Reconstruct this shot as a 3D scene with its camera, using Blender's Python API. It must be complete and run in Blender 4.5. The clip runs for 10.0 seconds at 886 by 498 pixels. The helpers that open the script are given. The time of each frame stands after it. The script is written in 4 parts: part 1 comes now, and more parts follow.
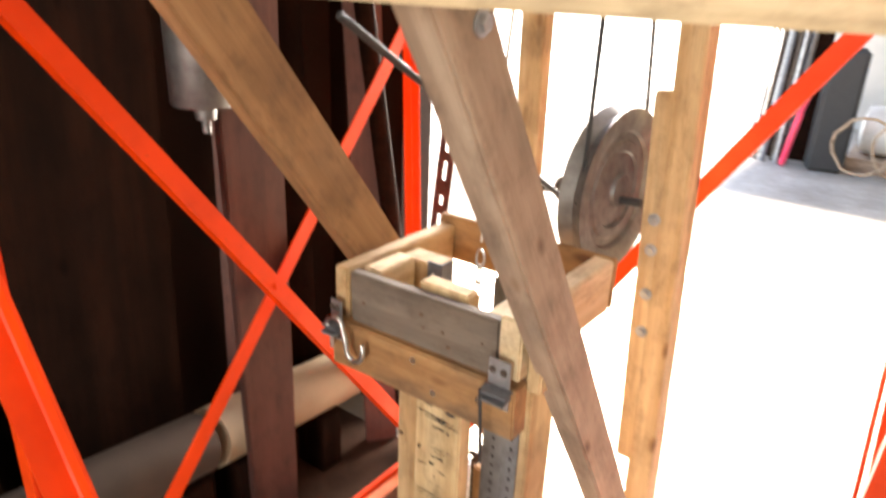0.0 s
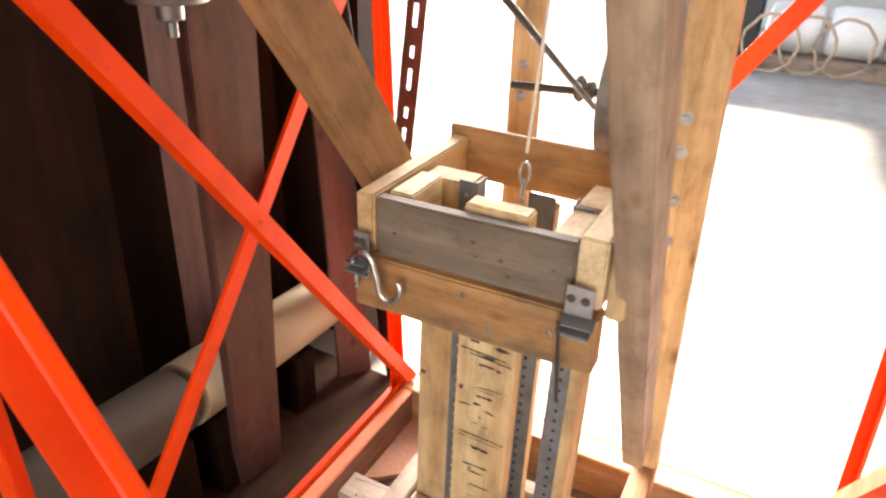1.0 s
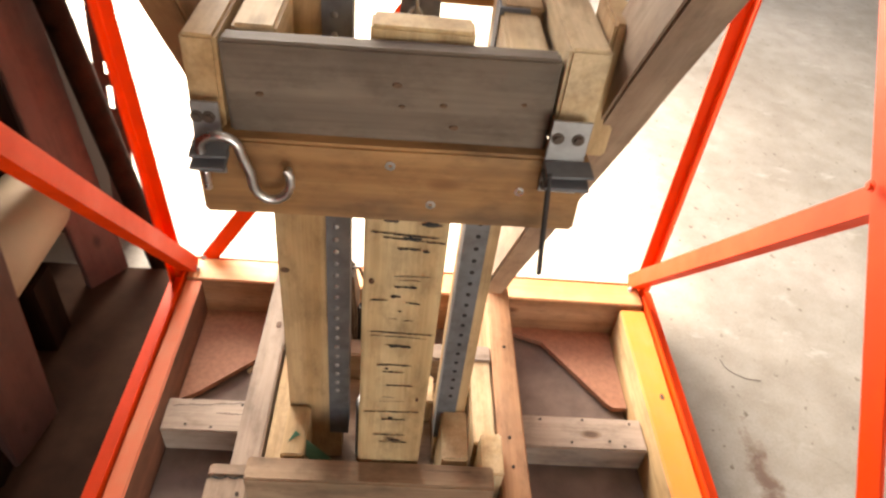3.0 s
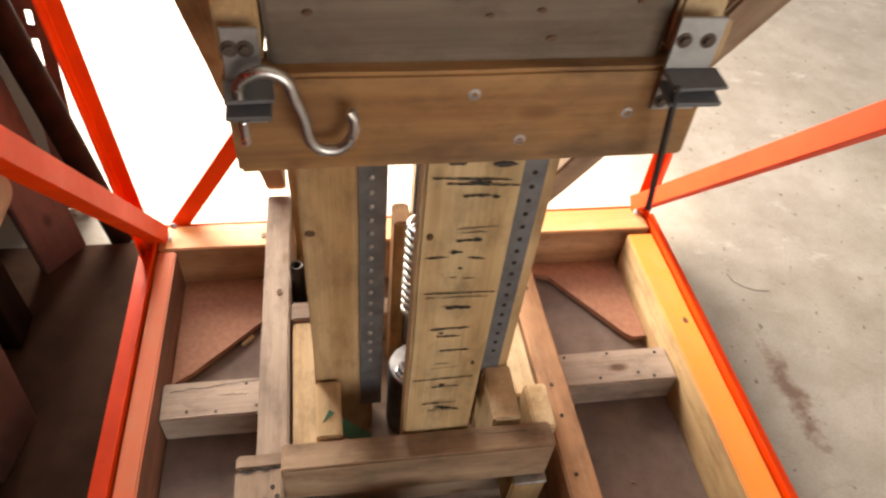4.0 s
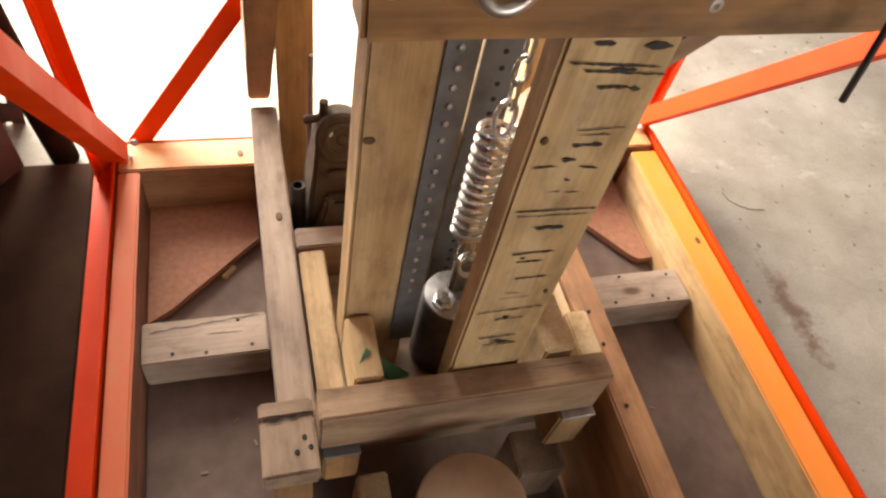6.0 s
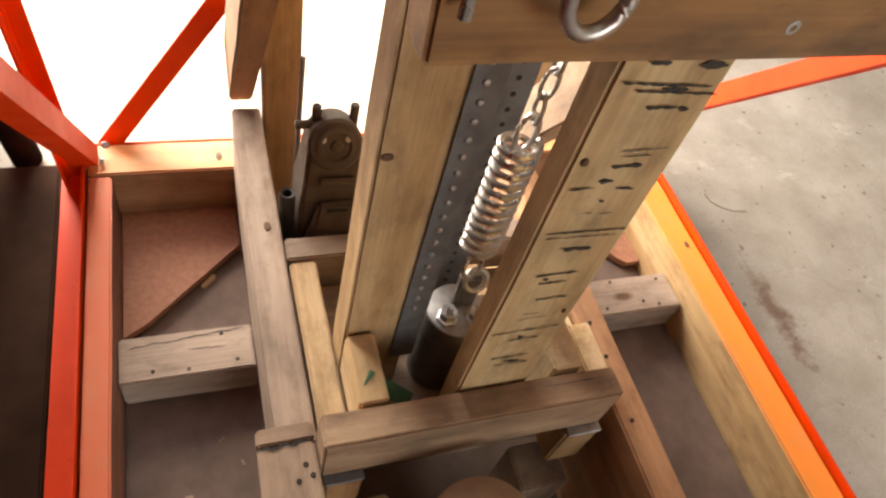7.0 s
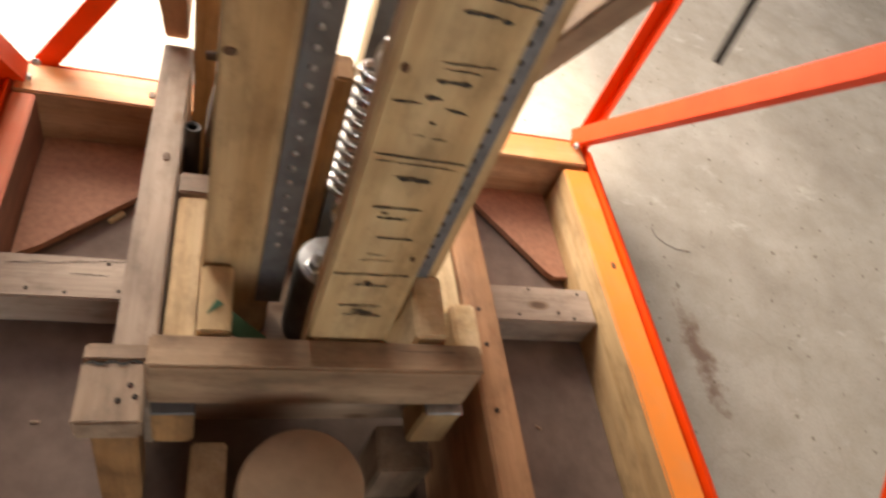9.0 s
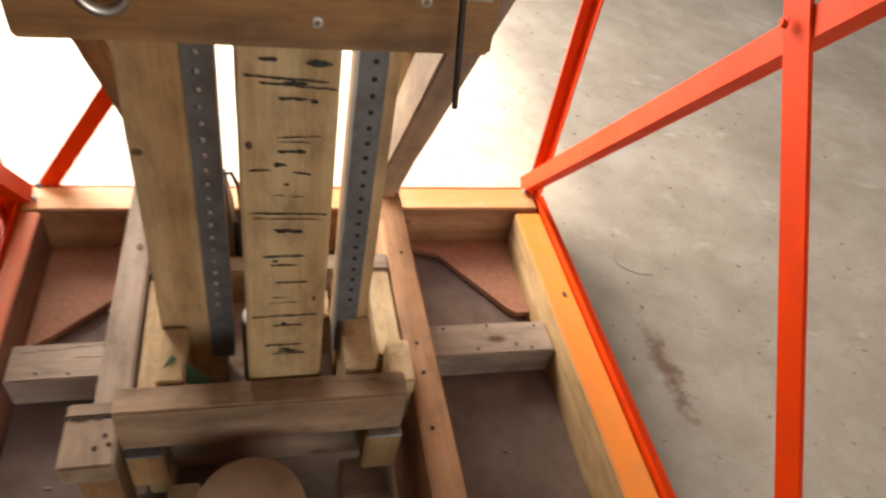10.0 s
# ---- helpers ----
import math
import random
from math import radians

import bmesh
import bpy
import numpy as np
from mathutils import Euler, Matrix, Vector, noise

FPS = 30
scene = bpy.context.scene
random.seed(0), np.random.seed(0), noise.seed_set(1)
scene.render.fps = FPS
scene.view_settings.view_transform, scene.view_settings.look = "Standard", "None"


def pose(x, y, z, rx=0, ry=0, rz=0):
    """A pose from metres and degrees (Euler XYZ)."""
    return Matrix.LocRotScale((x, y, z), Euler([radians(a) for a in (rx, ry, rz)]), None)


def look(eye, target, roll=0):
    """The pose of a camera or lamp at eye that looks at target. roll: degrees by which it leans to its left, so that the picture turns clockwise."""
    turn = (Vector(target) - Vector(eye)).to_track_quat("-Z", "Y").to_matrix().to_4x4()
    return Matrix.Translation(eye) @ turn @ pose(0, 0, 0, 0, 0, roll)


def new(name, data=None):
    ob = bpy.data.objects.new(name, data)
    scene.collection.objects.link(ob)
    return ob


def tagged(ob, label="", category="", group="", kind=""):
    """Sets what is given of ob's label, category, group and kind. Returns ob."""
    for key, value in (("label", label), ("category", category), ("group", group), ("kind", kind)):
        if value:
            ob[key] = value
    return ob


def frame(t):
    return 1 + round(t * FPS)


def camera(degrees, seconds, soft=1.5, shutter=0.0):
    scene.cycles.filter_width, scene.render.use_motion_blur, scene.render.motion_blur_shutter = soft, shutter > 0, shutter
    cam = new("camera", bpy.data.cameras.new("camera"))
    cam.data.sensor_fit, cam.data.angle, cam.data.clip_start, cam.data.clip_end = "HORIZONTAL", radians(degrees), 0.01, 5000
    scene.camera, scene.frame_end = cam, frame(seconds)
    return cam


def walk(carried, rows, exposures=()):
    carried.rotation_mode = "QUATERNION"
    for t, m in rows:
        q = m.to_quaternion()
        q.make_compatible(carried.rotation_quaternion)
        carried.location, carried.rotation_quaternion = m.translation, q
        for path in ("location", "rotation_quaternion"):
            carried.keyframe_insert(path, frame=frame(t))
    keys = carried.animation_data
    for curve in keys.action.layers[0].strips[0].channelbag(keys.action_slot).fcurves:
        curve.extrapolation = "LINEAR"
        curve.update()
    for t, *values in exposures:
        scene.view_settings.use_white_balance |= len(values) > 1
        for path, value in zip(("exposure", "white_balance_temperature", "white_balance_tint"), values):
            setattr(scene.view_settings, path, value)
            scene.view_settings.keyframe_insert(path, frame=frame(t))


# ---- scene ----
cam = camera(66.0, 10.0, soft=2.4, shutter=0.5)
PATH = [
    (0, (0.586, -0.745, 1.448), (-0.511, 0.758, 0.714), 2.4),
    (0.5, (0.477, -0.8, 1.409), (-0.39, 0.772, 0.529), 5.4),
    (1, (0.345, -0.736, 1.386), (-0.455, 0.836, 0.443), 2.2),
    (1.5, (0.247, -0.698, 1.362), (-0.198, 0.938, 0.301), 5.1),
    (2, (0.115, -0.706, 1.338), (-0.014, 0.941, 0.21), 3.1),
    (2.2, (0.098, -0.701, 1.348), (0.028, 0.9, 0.152), 4.1),
    (3.3, (-0.001, -0.508, 1.234), (0.211, 0.951, -0.117), 7.0),
    (3.5, (-0.024, -0.498, 1.223), (0.223, 0.93, -0.155), 6.2),
    (4, (-0.082, -0.449, 1.184), (0.237, 0.9, -0.258), 6.9),
    (4.5, (-0.149, -0.391, 1.143), (0.247, 0.922, -0.313), 9.7),
    (5, (-0.2, -0.358, 1.099), (0.243, 0.939, -0.357), 10.5),
    (5.5, (-0.203, -0.358, 1.08), (0.3, 0.847, -0.435), 13.2),
    (5.7, (-0.205, -0.359, 1.076), (0.303, 0.814, -0.462), 13.7),
    (7, (-0.253, -0.296, 1.048), (0.388, 0.798, -0.498), 18.8),
    (7.5, (-0.259, -0.288, 1.043), (0.396, 0.779, -0.517), 18.9),
    (8, (-0.257, -0.287, 1.043), (0.403, 0.784, -0.512), 19.0),
    (8.5, (-0.235, -0.309, 1.039), (0.291, 0.946, -0.427), 18.1),
    (8.7, (-0.197, -0.335, 1.015), (0.331, 0.906, -0.462), 22.3),
    (9, (-0.109, -0.386, 1.006), (0.537, 0.795, -0.474), 26.8),
    (9.2, (-0.076, -0.406, 1.02), (0.577, 0.792, -0.443), 25.1),
    (9.5, (-0.026, -0.432, 1.061), (0.655, 0.793, -0.366), 22.2),
    (10, (0.023, -0.53, 1.118), (0.527, 0.829, -0.26), 13.3),
]
EXPOSURES = [(0.0, 3.2, 7300, 12), (2.0, 2.9, 7400, 12), (3.3, 2.36, 7900, 13), (5.0, 2.14, 7900, 13), (8.0, 2.08, 7900, 13), (10.0, 1.73, 7900, 13)]
walk(cam, [(t, look(eye, target, roll)) for t, eye, target, roll in PATH], EXPOSURES)

# ---- world and light ----
world = bpy.data.worlds.new("world")
scene.world = world
world.use_nodes = True
wn = world.node_tree.nodes
sky = wn.new("ShaderNodeTexSky")
sky.sky_type = "NISHITA"
sky.sun_disc = False
sky.sun_elevation, sky.sun_rotation = radians(80), radians(-40)
wn["Background"].inputs["Strength"].default_value = 0.15
world.node_tree.links.new(sky.outputs["Color"], wn["Background"].inputs["Color"])

sun = new("sun", bpy.data.lights.new("sun", "SUN"))
sun.data.energy, sun.data.angle, sun.data.color = 4.0, radians(6.0), (1.0, 0.95, 0.88)
sun.matrix_world = look((-0.9, 0.6, 7.0), (0.0, 0.0, 0.0))


def area_light(name, at, towards, w, h, power, colour):
    ob = new(name, bpy.data.lights.new(name, "AREA"))
    ob.data.shape, ob.data.size, ob.data.size_y = "RECTANGLE", w, h
    ob.data.energy, ob.data.color = power, colour
    ob.matrix_world = look(at, towards)
    return ob


DOOR_LIGHT = area_light("yard_skylight", (-1.1, 2.5, 1.15), (0.0, 0.2, 0.5), 2.2, 2.2, 122, (1.0, 0.97, 0.93))
# added fill light for the tower's front faces, not a known door
SIDE_LIGHT = area_light("south_fill", (1.6, -4.9, 1.5), (0.4, 0.0, 0.8), 3.0, 2.6, 19, (1.0, 0.97, 0.92))


# ---- materials ----
def nodes_of(name):
    mat = bpy.data.materials.new(name)
    mat.use_nodes = True
    nt = mat.node_tree
    return mat, nt, nt.nodes["Principled BSDF"]


def link(nt, a, b):
    nt.links.new(a, b)


def noise_tex(nt, coord, scale, detail=4.0, rough=0.55, stretch=None):
    tex = nt.nodes.new("ShaderNodeTexNoise")
    tex.inputs["Scale"].default_value = scale
    tex.inputs["Detail"].default_value = detail
    tex.inputs["Roughness"].default_value = rough
    if stretch:
        mp = nt.nodes.new("ShaderNodeMapping")
        mp.inputs["Scale"].default_value = stretch
        link(nt, coord, mp.inputs["Vector"])
        coord = mp.outputs["Vector"]
    link(nt, coord, tex.inputs["Vector"])
    return tex.outputs["Fac"]


def ramp(nt, fac, stops):
    r = nt.nodes.new("ShaderNodeValToRGB")
    el = r.color_ramp.elements
    while len(el) < len(stops):
        el.new(0.5)
    for e, (p, c) in zip(el, stops):
        e.position = p
        e.color = (*c, 1.0) if len(c) == 3 else c
    link(nt, fac, r.inputs["Fac"])
    return r.outputs["Color"]


def mix(nt, kind, fac, a, b):
    m = nt.nodes.new("ShaderNodeMixRGB")
    m.blend_type = kind
    for sock, v in zip((m.inputs["Fac"], m.inputs["Color1"], m.inputs["Color2"]), (fac, a, b)):
        if isinstance(v, (int, float)):
            sock.default_value = v
        elif isinstance(v, tuple):
            sock.default_value = (*v, 1.0)
        else:
            link(nt, v, sock)
    return m.outputs["Color"]


def bump(nt, bsdf, height, strength, distance=0.002):
    b = nt.nodes.new("ShaderNodeBump")
    b.inputs["Strength"].default_value = strength
    b.inputs["Distance"].default_value = distance
    link(nt, height, b.inputs["Height"])
    link(nt, b.outputs["Normal"], bsdf.inputs["Normal"])


def object_coord(nt):
    """Object space, shifted by a random amount for each object."""
    tc = nt.nodes.new("ShaderNodeTexCoord")
    info = nt.nodes.new("ShaderNodeObjectInfo")
    mul = nt.nodes.new("ShaderNodeMath")
    mul.operation = "MULTIPLY"
    mul.inputs[1].default_value = 37.0
    link(nt, info.outputs["Random"], mul.inputs[0])
    add = nt.nodes.new("ShaderNodeVectorMath")
    add.operation = "ADD"
    link(nt, tc.outputs["Object"], add.inputs[0])
    link(nt, mul.outputs["Value"], add.inputs[1])
    return add.outputs["Vector"], info.outputs["Random"]


def wood(name, pale, dark, stain, stained=0.5, rough=0.75):
    """Sawn softwood, grain along local x, with knots, blotches and grime."""
    mat, nt, bsdf = nodes_of(name)
    co, rnd = object_coord(nt)
    rings = noise_tex(nt, co, 1.0, 3.0, 0.5, (1.1, 26.0, 26.0))
    fibre = noise_tex(nt, co, 1.0, 5.0, 0.65, (9.0, 240.0, 240.0))
    blotch = noise_tex(nt, co, 1.0, 4.0, 0.6, (5.0, 11.0, 11.0))
    grime = noise_tex(nt, co, 1.0, 6.0, 0.7, (14.0, 30.0, 30.0))
    base = ramp(nt, rings, [(0.36, dark), (0.5, tuple((a + b) / 2 for a, b in zip(pale, dark))), (0.62, pale)])
    base = mix(nt, "MULTIPLY", 0.5, base, ramp(nt, fibre, [(0.3, (0.62, 0.58, 0.52)), (0.65, (1, 1, 1))]))
    base = mix(nt, "MIX", ramp(nt, blotch, [(0.5, (0, 0, 0)), (0.72, (stained,) * 3)]), base, stain)
    base = mix(nt, "MULTIPLY", 0.55, base, ramp(nt, grime, [(0.30, (0.36, 0.31, 0.27)), (0.52, (1, 1, 1))]))
    smudge = noise_tex(nt, co, 1.0, 3.0, 0.55, (7.0, 6.0, 6.0))
    base = mix(nt, "MULTIPLY", 0.5, base, ramp(nt, smudge, [(0.3, (0.45, 0.40, 0.36)), (0.48, (1, 1, 1))]))
    vor = nt.nodes.new("ShaderNodeTexVoronoi")
    mp = nt.nodes.new("ShaderNodeMapping")
    mp.inputs["Scale"].default_value = (5.0, 11.0, 11.0)
    link(nt, co, mp.inputs["Vector"])
    link(nt, mp.outputs["Vector"], vor.inputs["Vector"])
    vor.inputs["Scale"].default_value = 1.0
    knot = ramp(nt, vor.outputs["Distance"], [(0.05, (0.25, 0.14, 0.07)), (0.085, (0.6, 0.48, 0.36)), (0.13, (1, 1, 1))])
    base = mix(nt, "MULTIPLY", 0.85, base, knot)
    shade = ramp(nt, rnd, [(0.0, (0.86, 0.84, 0.82)), (1.0, (1.0, 1.0, 1.0))])
    base = mix(nt, "MULTIPLY", 1.0, base, shade)
    link(nt, base, bsdf.inputs["Base Color"])
    bsdf.inputs["Roughness"].default_value = rough
    bump(nt, bsdf, fibre, 0.35, 0.0012)
    return mat


PINE = wood("pine", (0.62, 0.44, 0.24), (0.47, 0.29, 0.13), (0.30, 0.19, 0.10), 0.35)
PALE = wood("pale_pine", (0.70, 0.55, 0.35), (0.58, 0.41, 0.22), (0.36, 0.25, 0.15), 0.25)
RULER = wood("ruler_pine", (0.66, 0.49, 0.27), (0.55, 0.37, 0.18), (0.33, 0.22, 0.12), 0.3)
BROWN = wood("brown_timber", (0.45, 0.25, 0.105), (0.30, 0.15, 0.055), (0.11, 0.07, 0.04), 0.85)
BEAM = wood("grey_brown_beam", (0.45, 0.31, 0.20), (0.33, 0.21, 0.13), (0.15, 0.10, 0.06), 0.75)
GREY = wood("weathered_board", (0.215, 0.165, 0.122), (0.14, 0.103, 0.074), (0.09, 0.075, 0.06), 0.6)
WEATHER = wood("grey_weathered_plank", (0.46, 0.365, 0.295), (0.34, 0.26, 0.205), (0.18, 0.15, 0.13), 0.5)
AGED = wood("aged_timber", (0.43, 0.315, 0.225), (0.30, 0.205, 0.14), (0.17, 0.13, 0.10), 0.6)
REDWOOD = wood("reddish_timber", (0.52, 0.29, 0.16), (0.38, 0.19, 0.09), (0.2, 0.12, 0.08), 0.5)
RUSTWOOD = wood("rust_brown_timber", (0.30, 0.12, 0.07), (0.20, 0.08, 0.045), (0.10, 0.05, 0.035), 0.5)
BRACE = wood("orange_brown_timber", (0.38, 0.20, 0.088), (0.27, 0.135, 0.052), (0.16, 0.09, 0.05), 0.5)
DARKWOOD = wood("very_dark_timber", (0.020, 0.0075, 0.004), (0.011, 0.0045, 0.0025), (0.006, 0.003, 0.002), 0.6, 0.6)
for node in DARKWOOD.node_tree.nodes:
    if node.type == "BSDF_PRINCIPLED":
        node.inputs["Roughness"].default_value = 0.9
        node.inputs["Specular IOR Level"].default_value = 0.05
MAUVE = wood("mauve_brown_board", (0.115, 0.045, 0.034), (0.08, 0.03, 0.023), (0.06, 0.03, 0.024), 0.5, 0.6)


def paint(name, colour, worn, rough=0.42, chips=0.68):
    mat, nt, bsdf = nodes_of(name)
    co, rnd = object_coord(nt)
    big = noise_tex(nt, co, 9.0, 5.0, 0.6)
    fine = noise_tex(nt, co, 90.0, 4.0, 0.6)
    base = mix(nt, "MULTIPLY", 0.6, colour, ramp(nt, big, [(0.3, (0.72, 0.66, 0.6)), (0.6, (1, 1, 1))]))
    base = mix(nt, "MIX", ramp(nt, fine, [(chips, (0, 0, 0)), (chips + 0.05, (1, 1, 1))]), base, worn)
    link(nt, base, bsdf.inputs["Base Color"])
    link(nt, ramp(nt, big, [(0.3, (rough + 0.2,) * 3), (0.7, (rough,) * 3)]), bsdf.inputs["Roughness"])
    bump(nt, bsdf, fine, 0.15, 0.0006)
    return mat


RED = paint("orange_red_paint", (0.74, 0.047, 0.002), (0.40, 0.04, 0.01), 0.45)
RED.node_tree.nodes["Principled BSDF"].inputs["Specular IOR Level"].default_value = 0.25


def painted_plank(name, low, high, stain=(0.86, 0.25, 0.035)):
    """Plank with overspray along its top, light and shade coloured in."""
    mat, nt, bsdf = nodes_of(name)
    co, rnd = object_coord(nt)
    fibre = noise_tex(nt, co, 1.0, 5.0, 0.65, (9.0, 200.0, 200.0))
    rings = noise_tex(nt, co, 1.0, 3.0, 0.5, (1.5, 26.0, 26.0))
    blot = noise_tex(nt, co, 14.0, 5.0, 0.65)
    base = ramp(nt, rings, [(0.36, (0.40, 0.24, 0.12)), (0.62, (0.56, 0.38, 0.21))])
    base = mix(nt, "MULTIPLY", 0.5, base, ramp(nt, fibre, [(0.3, (0.6, 0.55, 0.5)), (0.65, (1, 1, 1))]))
    over = ramp(nt, blot, [(0.3, (low,) * 3), (0.55, (high,) * 3)])
    base = mix(nt, "MIX", over, base, stain)
    link(nt, base, bsdf.inputs["Base Color"])
    bsdf.inputs["Roughness"].default_value = 0.6
    bump(nt, bsdf, fibre, 0.3, 0.001)
    return mat


# orange stain with the sunlit glow off the red steel mixed in
ORANGE_GLOW_WOOD = painted_plank("orange_stain_and_glow_plank_top", 0.72, 0.97)
# left plank's red stain, darkened for the dimmer light on that side
SHADED_RED_TOP = painted_plank("red_stain_shaded_plank_top", 0.72, 0.95, (0.62, 0.13, 0.05))
BLUSH_WOOD = painted_plank("faintly_orange_plank_top", 0.12, 0.45)


def metal(name, colour, rough, dirt, metallic=1.0, amount=0.5):
    mat, nt, bsdf = nodes_of(name)
    co, rnd = object_coord(nt)
    n1 = noise_tex(nt, co, 30.0, 5.0, 0.6)
    n2 = noise_tex(nt, co, 220.0, 3.0, 0.6)
    base = mix(nt, "MIX", ramp(nt, n1, [(0.42, (0, 0, 0)), (0.7, (amount,) * 3)]), colour, dirt)
    link(nt, base, bsdf.inputs["Base Color"])
    bsdf.inputs["Metallic"].default_value = metallic
    link(nt, ramp(nt, n1, [(0.3, (rough,) * 3), (0.7, (min(1.0, rough + 0.25),) * 3)]), bsdf.inputs["Roughness"])
    bump(nt, bsdf, n2, 0.12, 0.0005)
    return mat


STEEL = metal("galvanised_steel", (0.40, 0.40, 0.40), 0.42, (0.17, 0.155, 0.14))
CAP = metal("worn_cap_steel", (0.42, 0.42, 0.42), 0.6, (0.16, 0.15, 0.14), 0.6, 0.7)
BRIGHT = metal("bright_zinc_steel", (0.62, 0.62, 0.61), 0.2, (0.22, 0.20, 0.18), 1.0, 0.5)
STRIP = metal("dull_steel_strip", (0.17, 0.175, 0.185), 0.58, (0.09, 0.085, 0.08), 0.6)
IRON = metal("dark_cast_iron", (0.11, 0.09, 0.075), 0.55, (0.10, 0.055, 0.035), 0.6)
BLACK = metal("black_steel", (0.035, 0.033, 0.032), 0.45, (0.07, 0.05, 0.04), 0.5)
WEIGHT = metal("grey_weight_steel", (0.16, 0.155, 0.15), 0.45, (0.08, 0.07, 0.06), 0.7)
DULL = metal("dull_worn_steel", (0.20, 0.195, 0.19), 0.42, (0.08, 0.06, 0.05), 0.9)
DARKIRON = metal("dark_brown_iron", (0.014, 0.008, 0.006), 0.85, (0.02, 0.011, 0.008), 0.0)
DISC = metal("brushed_disc", (0.17, 0.16, 0.15), 0.42, (0.07, 0.06, 0.055), 0.7)
HOLE = metal("dark_hole", (0.015, 0.014, 0.013), 0.8, (0.02, 0.018, 0.015), 0.0)


def plain(name, colour, rough=0.7, vary=0.25, scale=20.0):
    mat, nt, bsdf = nodes_of(name)
    co, rnd = object_coord(nt)
    n = noise_tex(nt, co, scale, 5.0, 0.6)
    lo = tuple(max(0.0, 1 - vary) for _ in range(3))
    base = mix(nt, "MULTIPLY", 1.0, colour, ramp(nt, n, [(0.3, lo), (0.65, (1, 1, 1))]))
    link(nt, base, bsdf.inputs["Base Color"])
    bsdf.inputs["Roughness"].default_value = rough
    bump(nt, bsdf, n, 0.1, 0.001)
    return mat


PLY = plain("reddish_plywood", (0.33, 0.15, 0.09), 0.8, 0.28, 95.0)
FLOOR_SHADE = plain("shaded_floor_brown", (0.165, 0.115, 0.093), 0.9, 0.4, 14.0)
CREAM = plain("cream_card", (0.30, 0.215, 0.135), 0.75, 0.2, 8.0)
# cream card again, with the near end's shade in the colour
SHADED_CARD = plain("shaded_cream_card", (0.055, 0.036, 0.025), 0.85, 0.3, 12.0)
SHADEPLY = plain("shaded_brown_plywood", (0.045, 0.023, 0.015), 0.95, 0.45, 9.0)
KRAFT = plain("brown_card", (0.36, 0.25, 0.16), 0.85, 0.25, 25.0)
KNOT = plain("dark_knot", (0.13, 0.065, 0.03), 0.7, 0.5, 120.0)
INK = plain("black_marker", (0.03, 0.025, 0.02), 0.7, 0.3, 300.0)
GREEN = plain("green_tape", (0.07, 0.20, 0.12), 0.5, 0.3, 60.0)
RUBBER = plain("black_rubber", (0.02, 0.02, 0.02), 0.7, 0.2)
ROPE = plain("pale_cord", (0.55, 0.50, 0.42), 0.9, 0.3, 200.0)
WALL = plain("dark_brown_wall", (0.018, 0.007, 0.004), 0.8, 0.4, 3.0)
for mt in (WALL, SHADEPLY):
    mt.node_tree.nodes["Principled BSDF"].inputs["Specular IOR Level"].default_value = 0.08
CEIL = plain("dusty_ceiling_sheet", (0.32, 0.30, 0.27), 0.85, 0.3, 2.0)
PLASTER = plain("pale_plaster", (0.55, 0.52, 0.47), 0.9, 0.25, 2.0)
PINK = plain("pink_red_plastic", (0.75, 0.03, 0.10), 0.4, 0.2)
WHITE = plain("white_sheet_metal", (0.72, 0.70, 0.66), 0.5, 0.25, 4.0)
GROUND = plain("sunlit_yard_concrete", (0.55, 0.52, 0.47), 0.9, 0.2, 1.5)


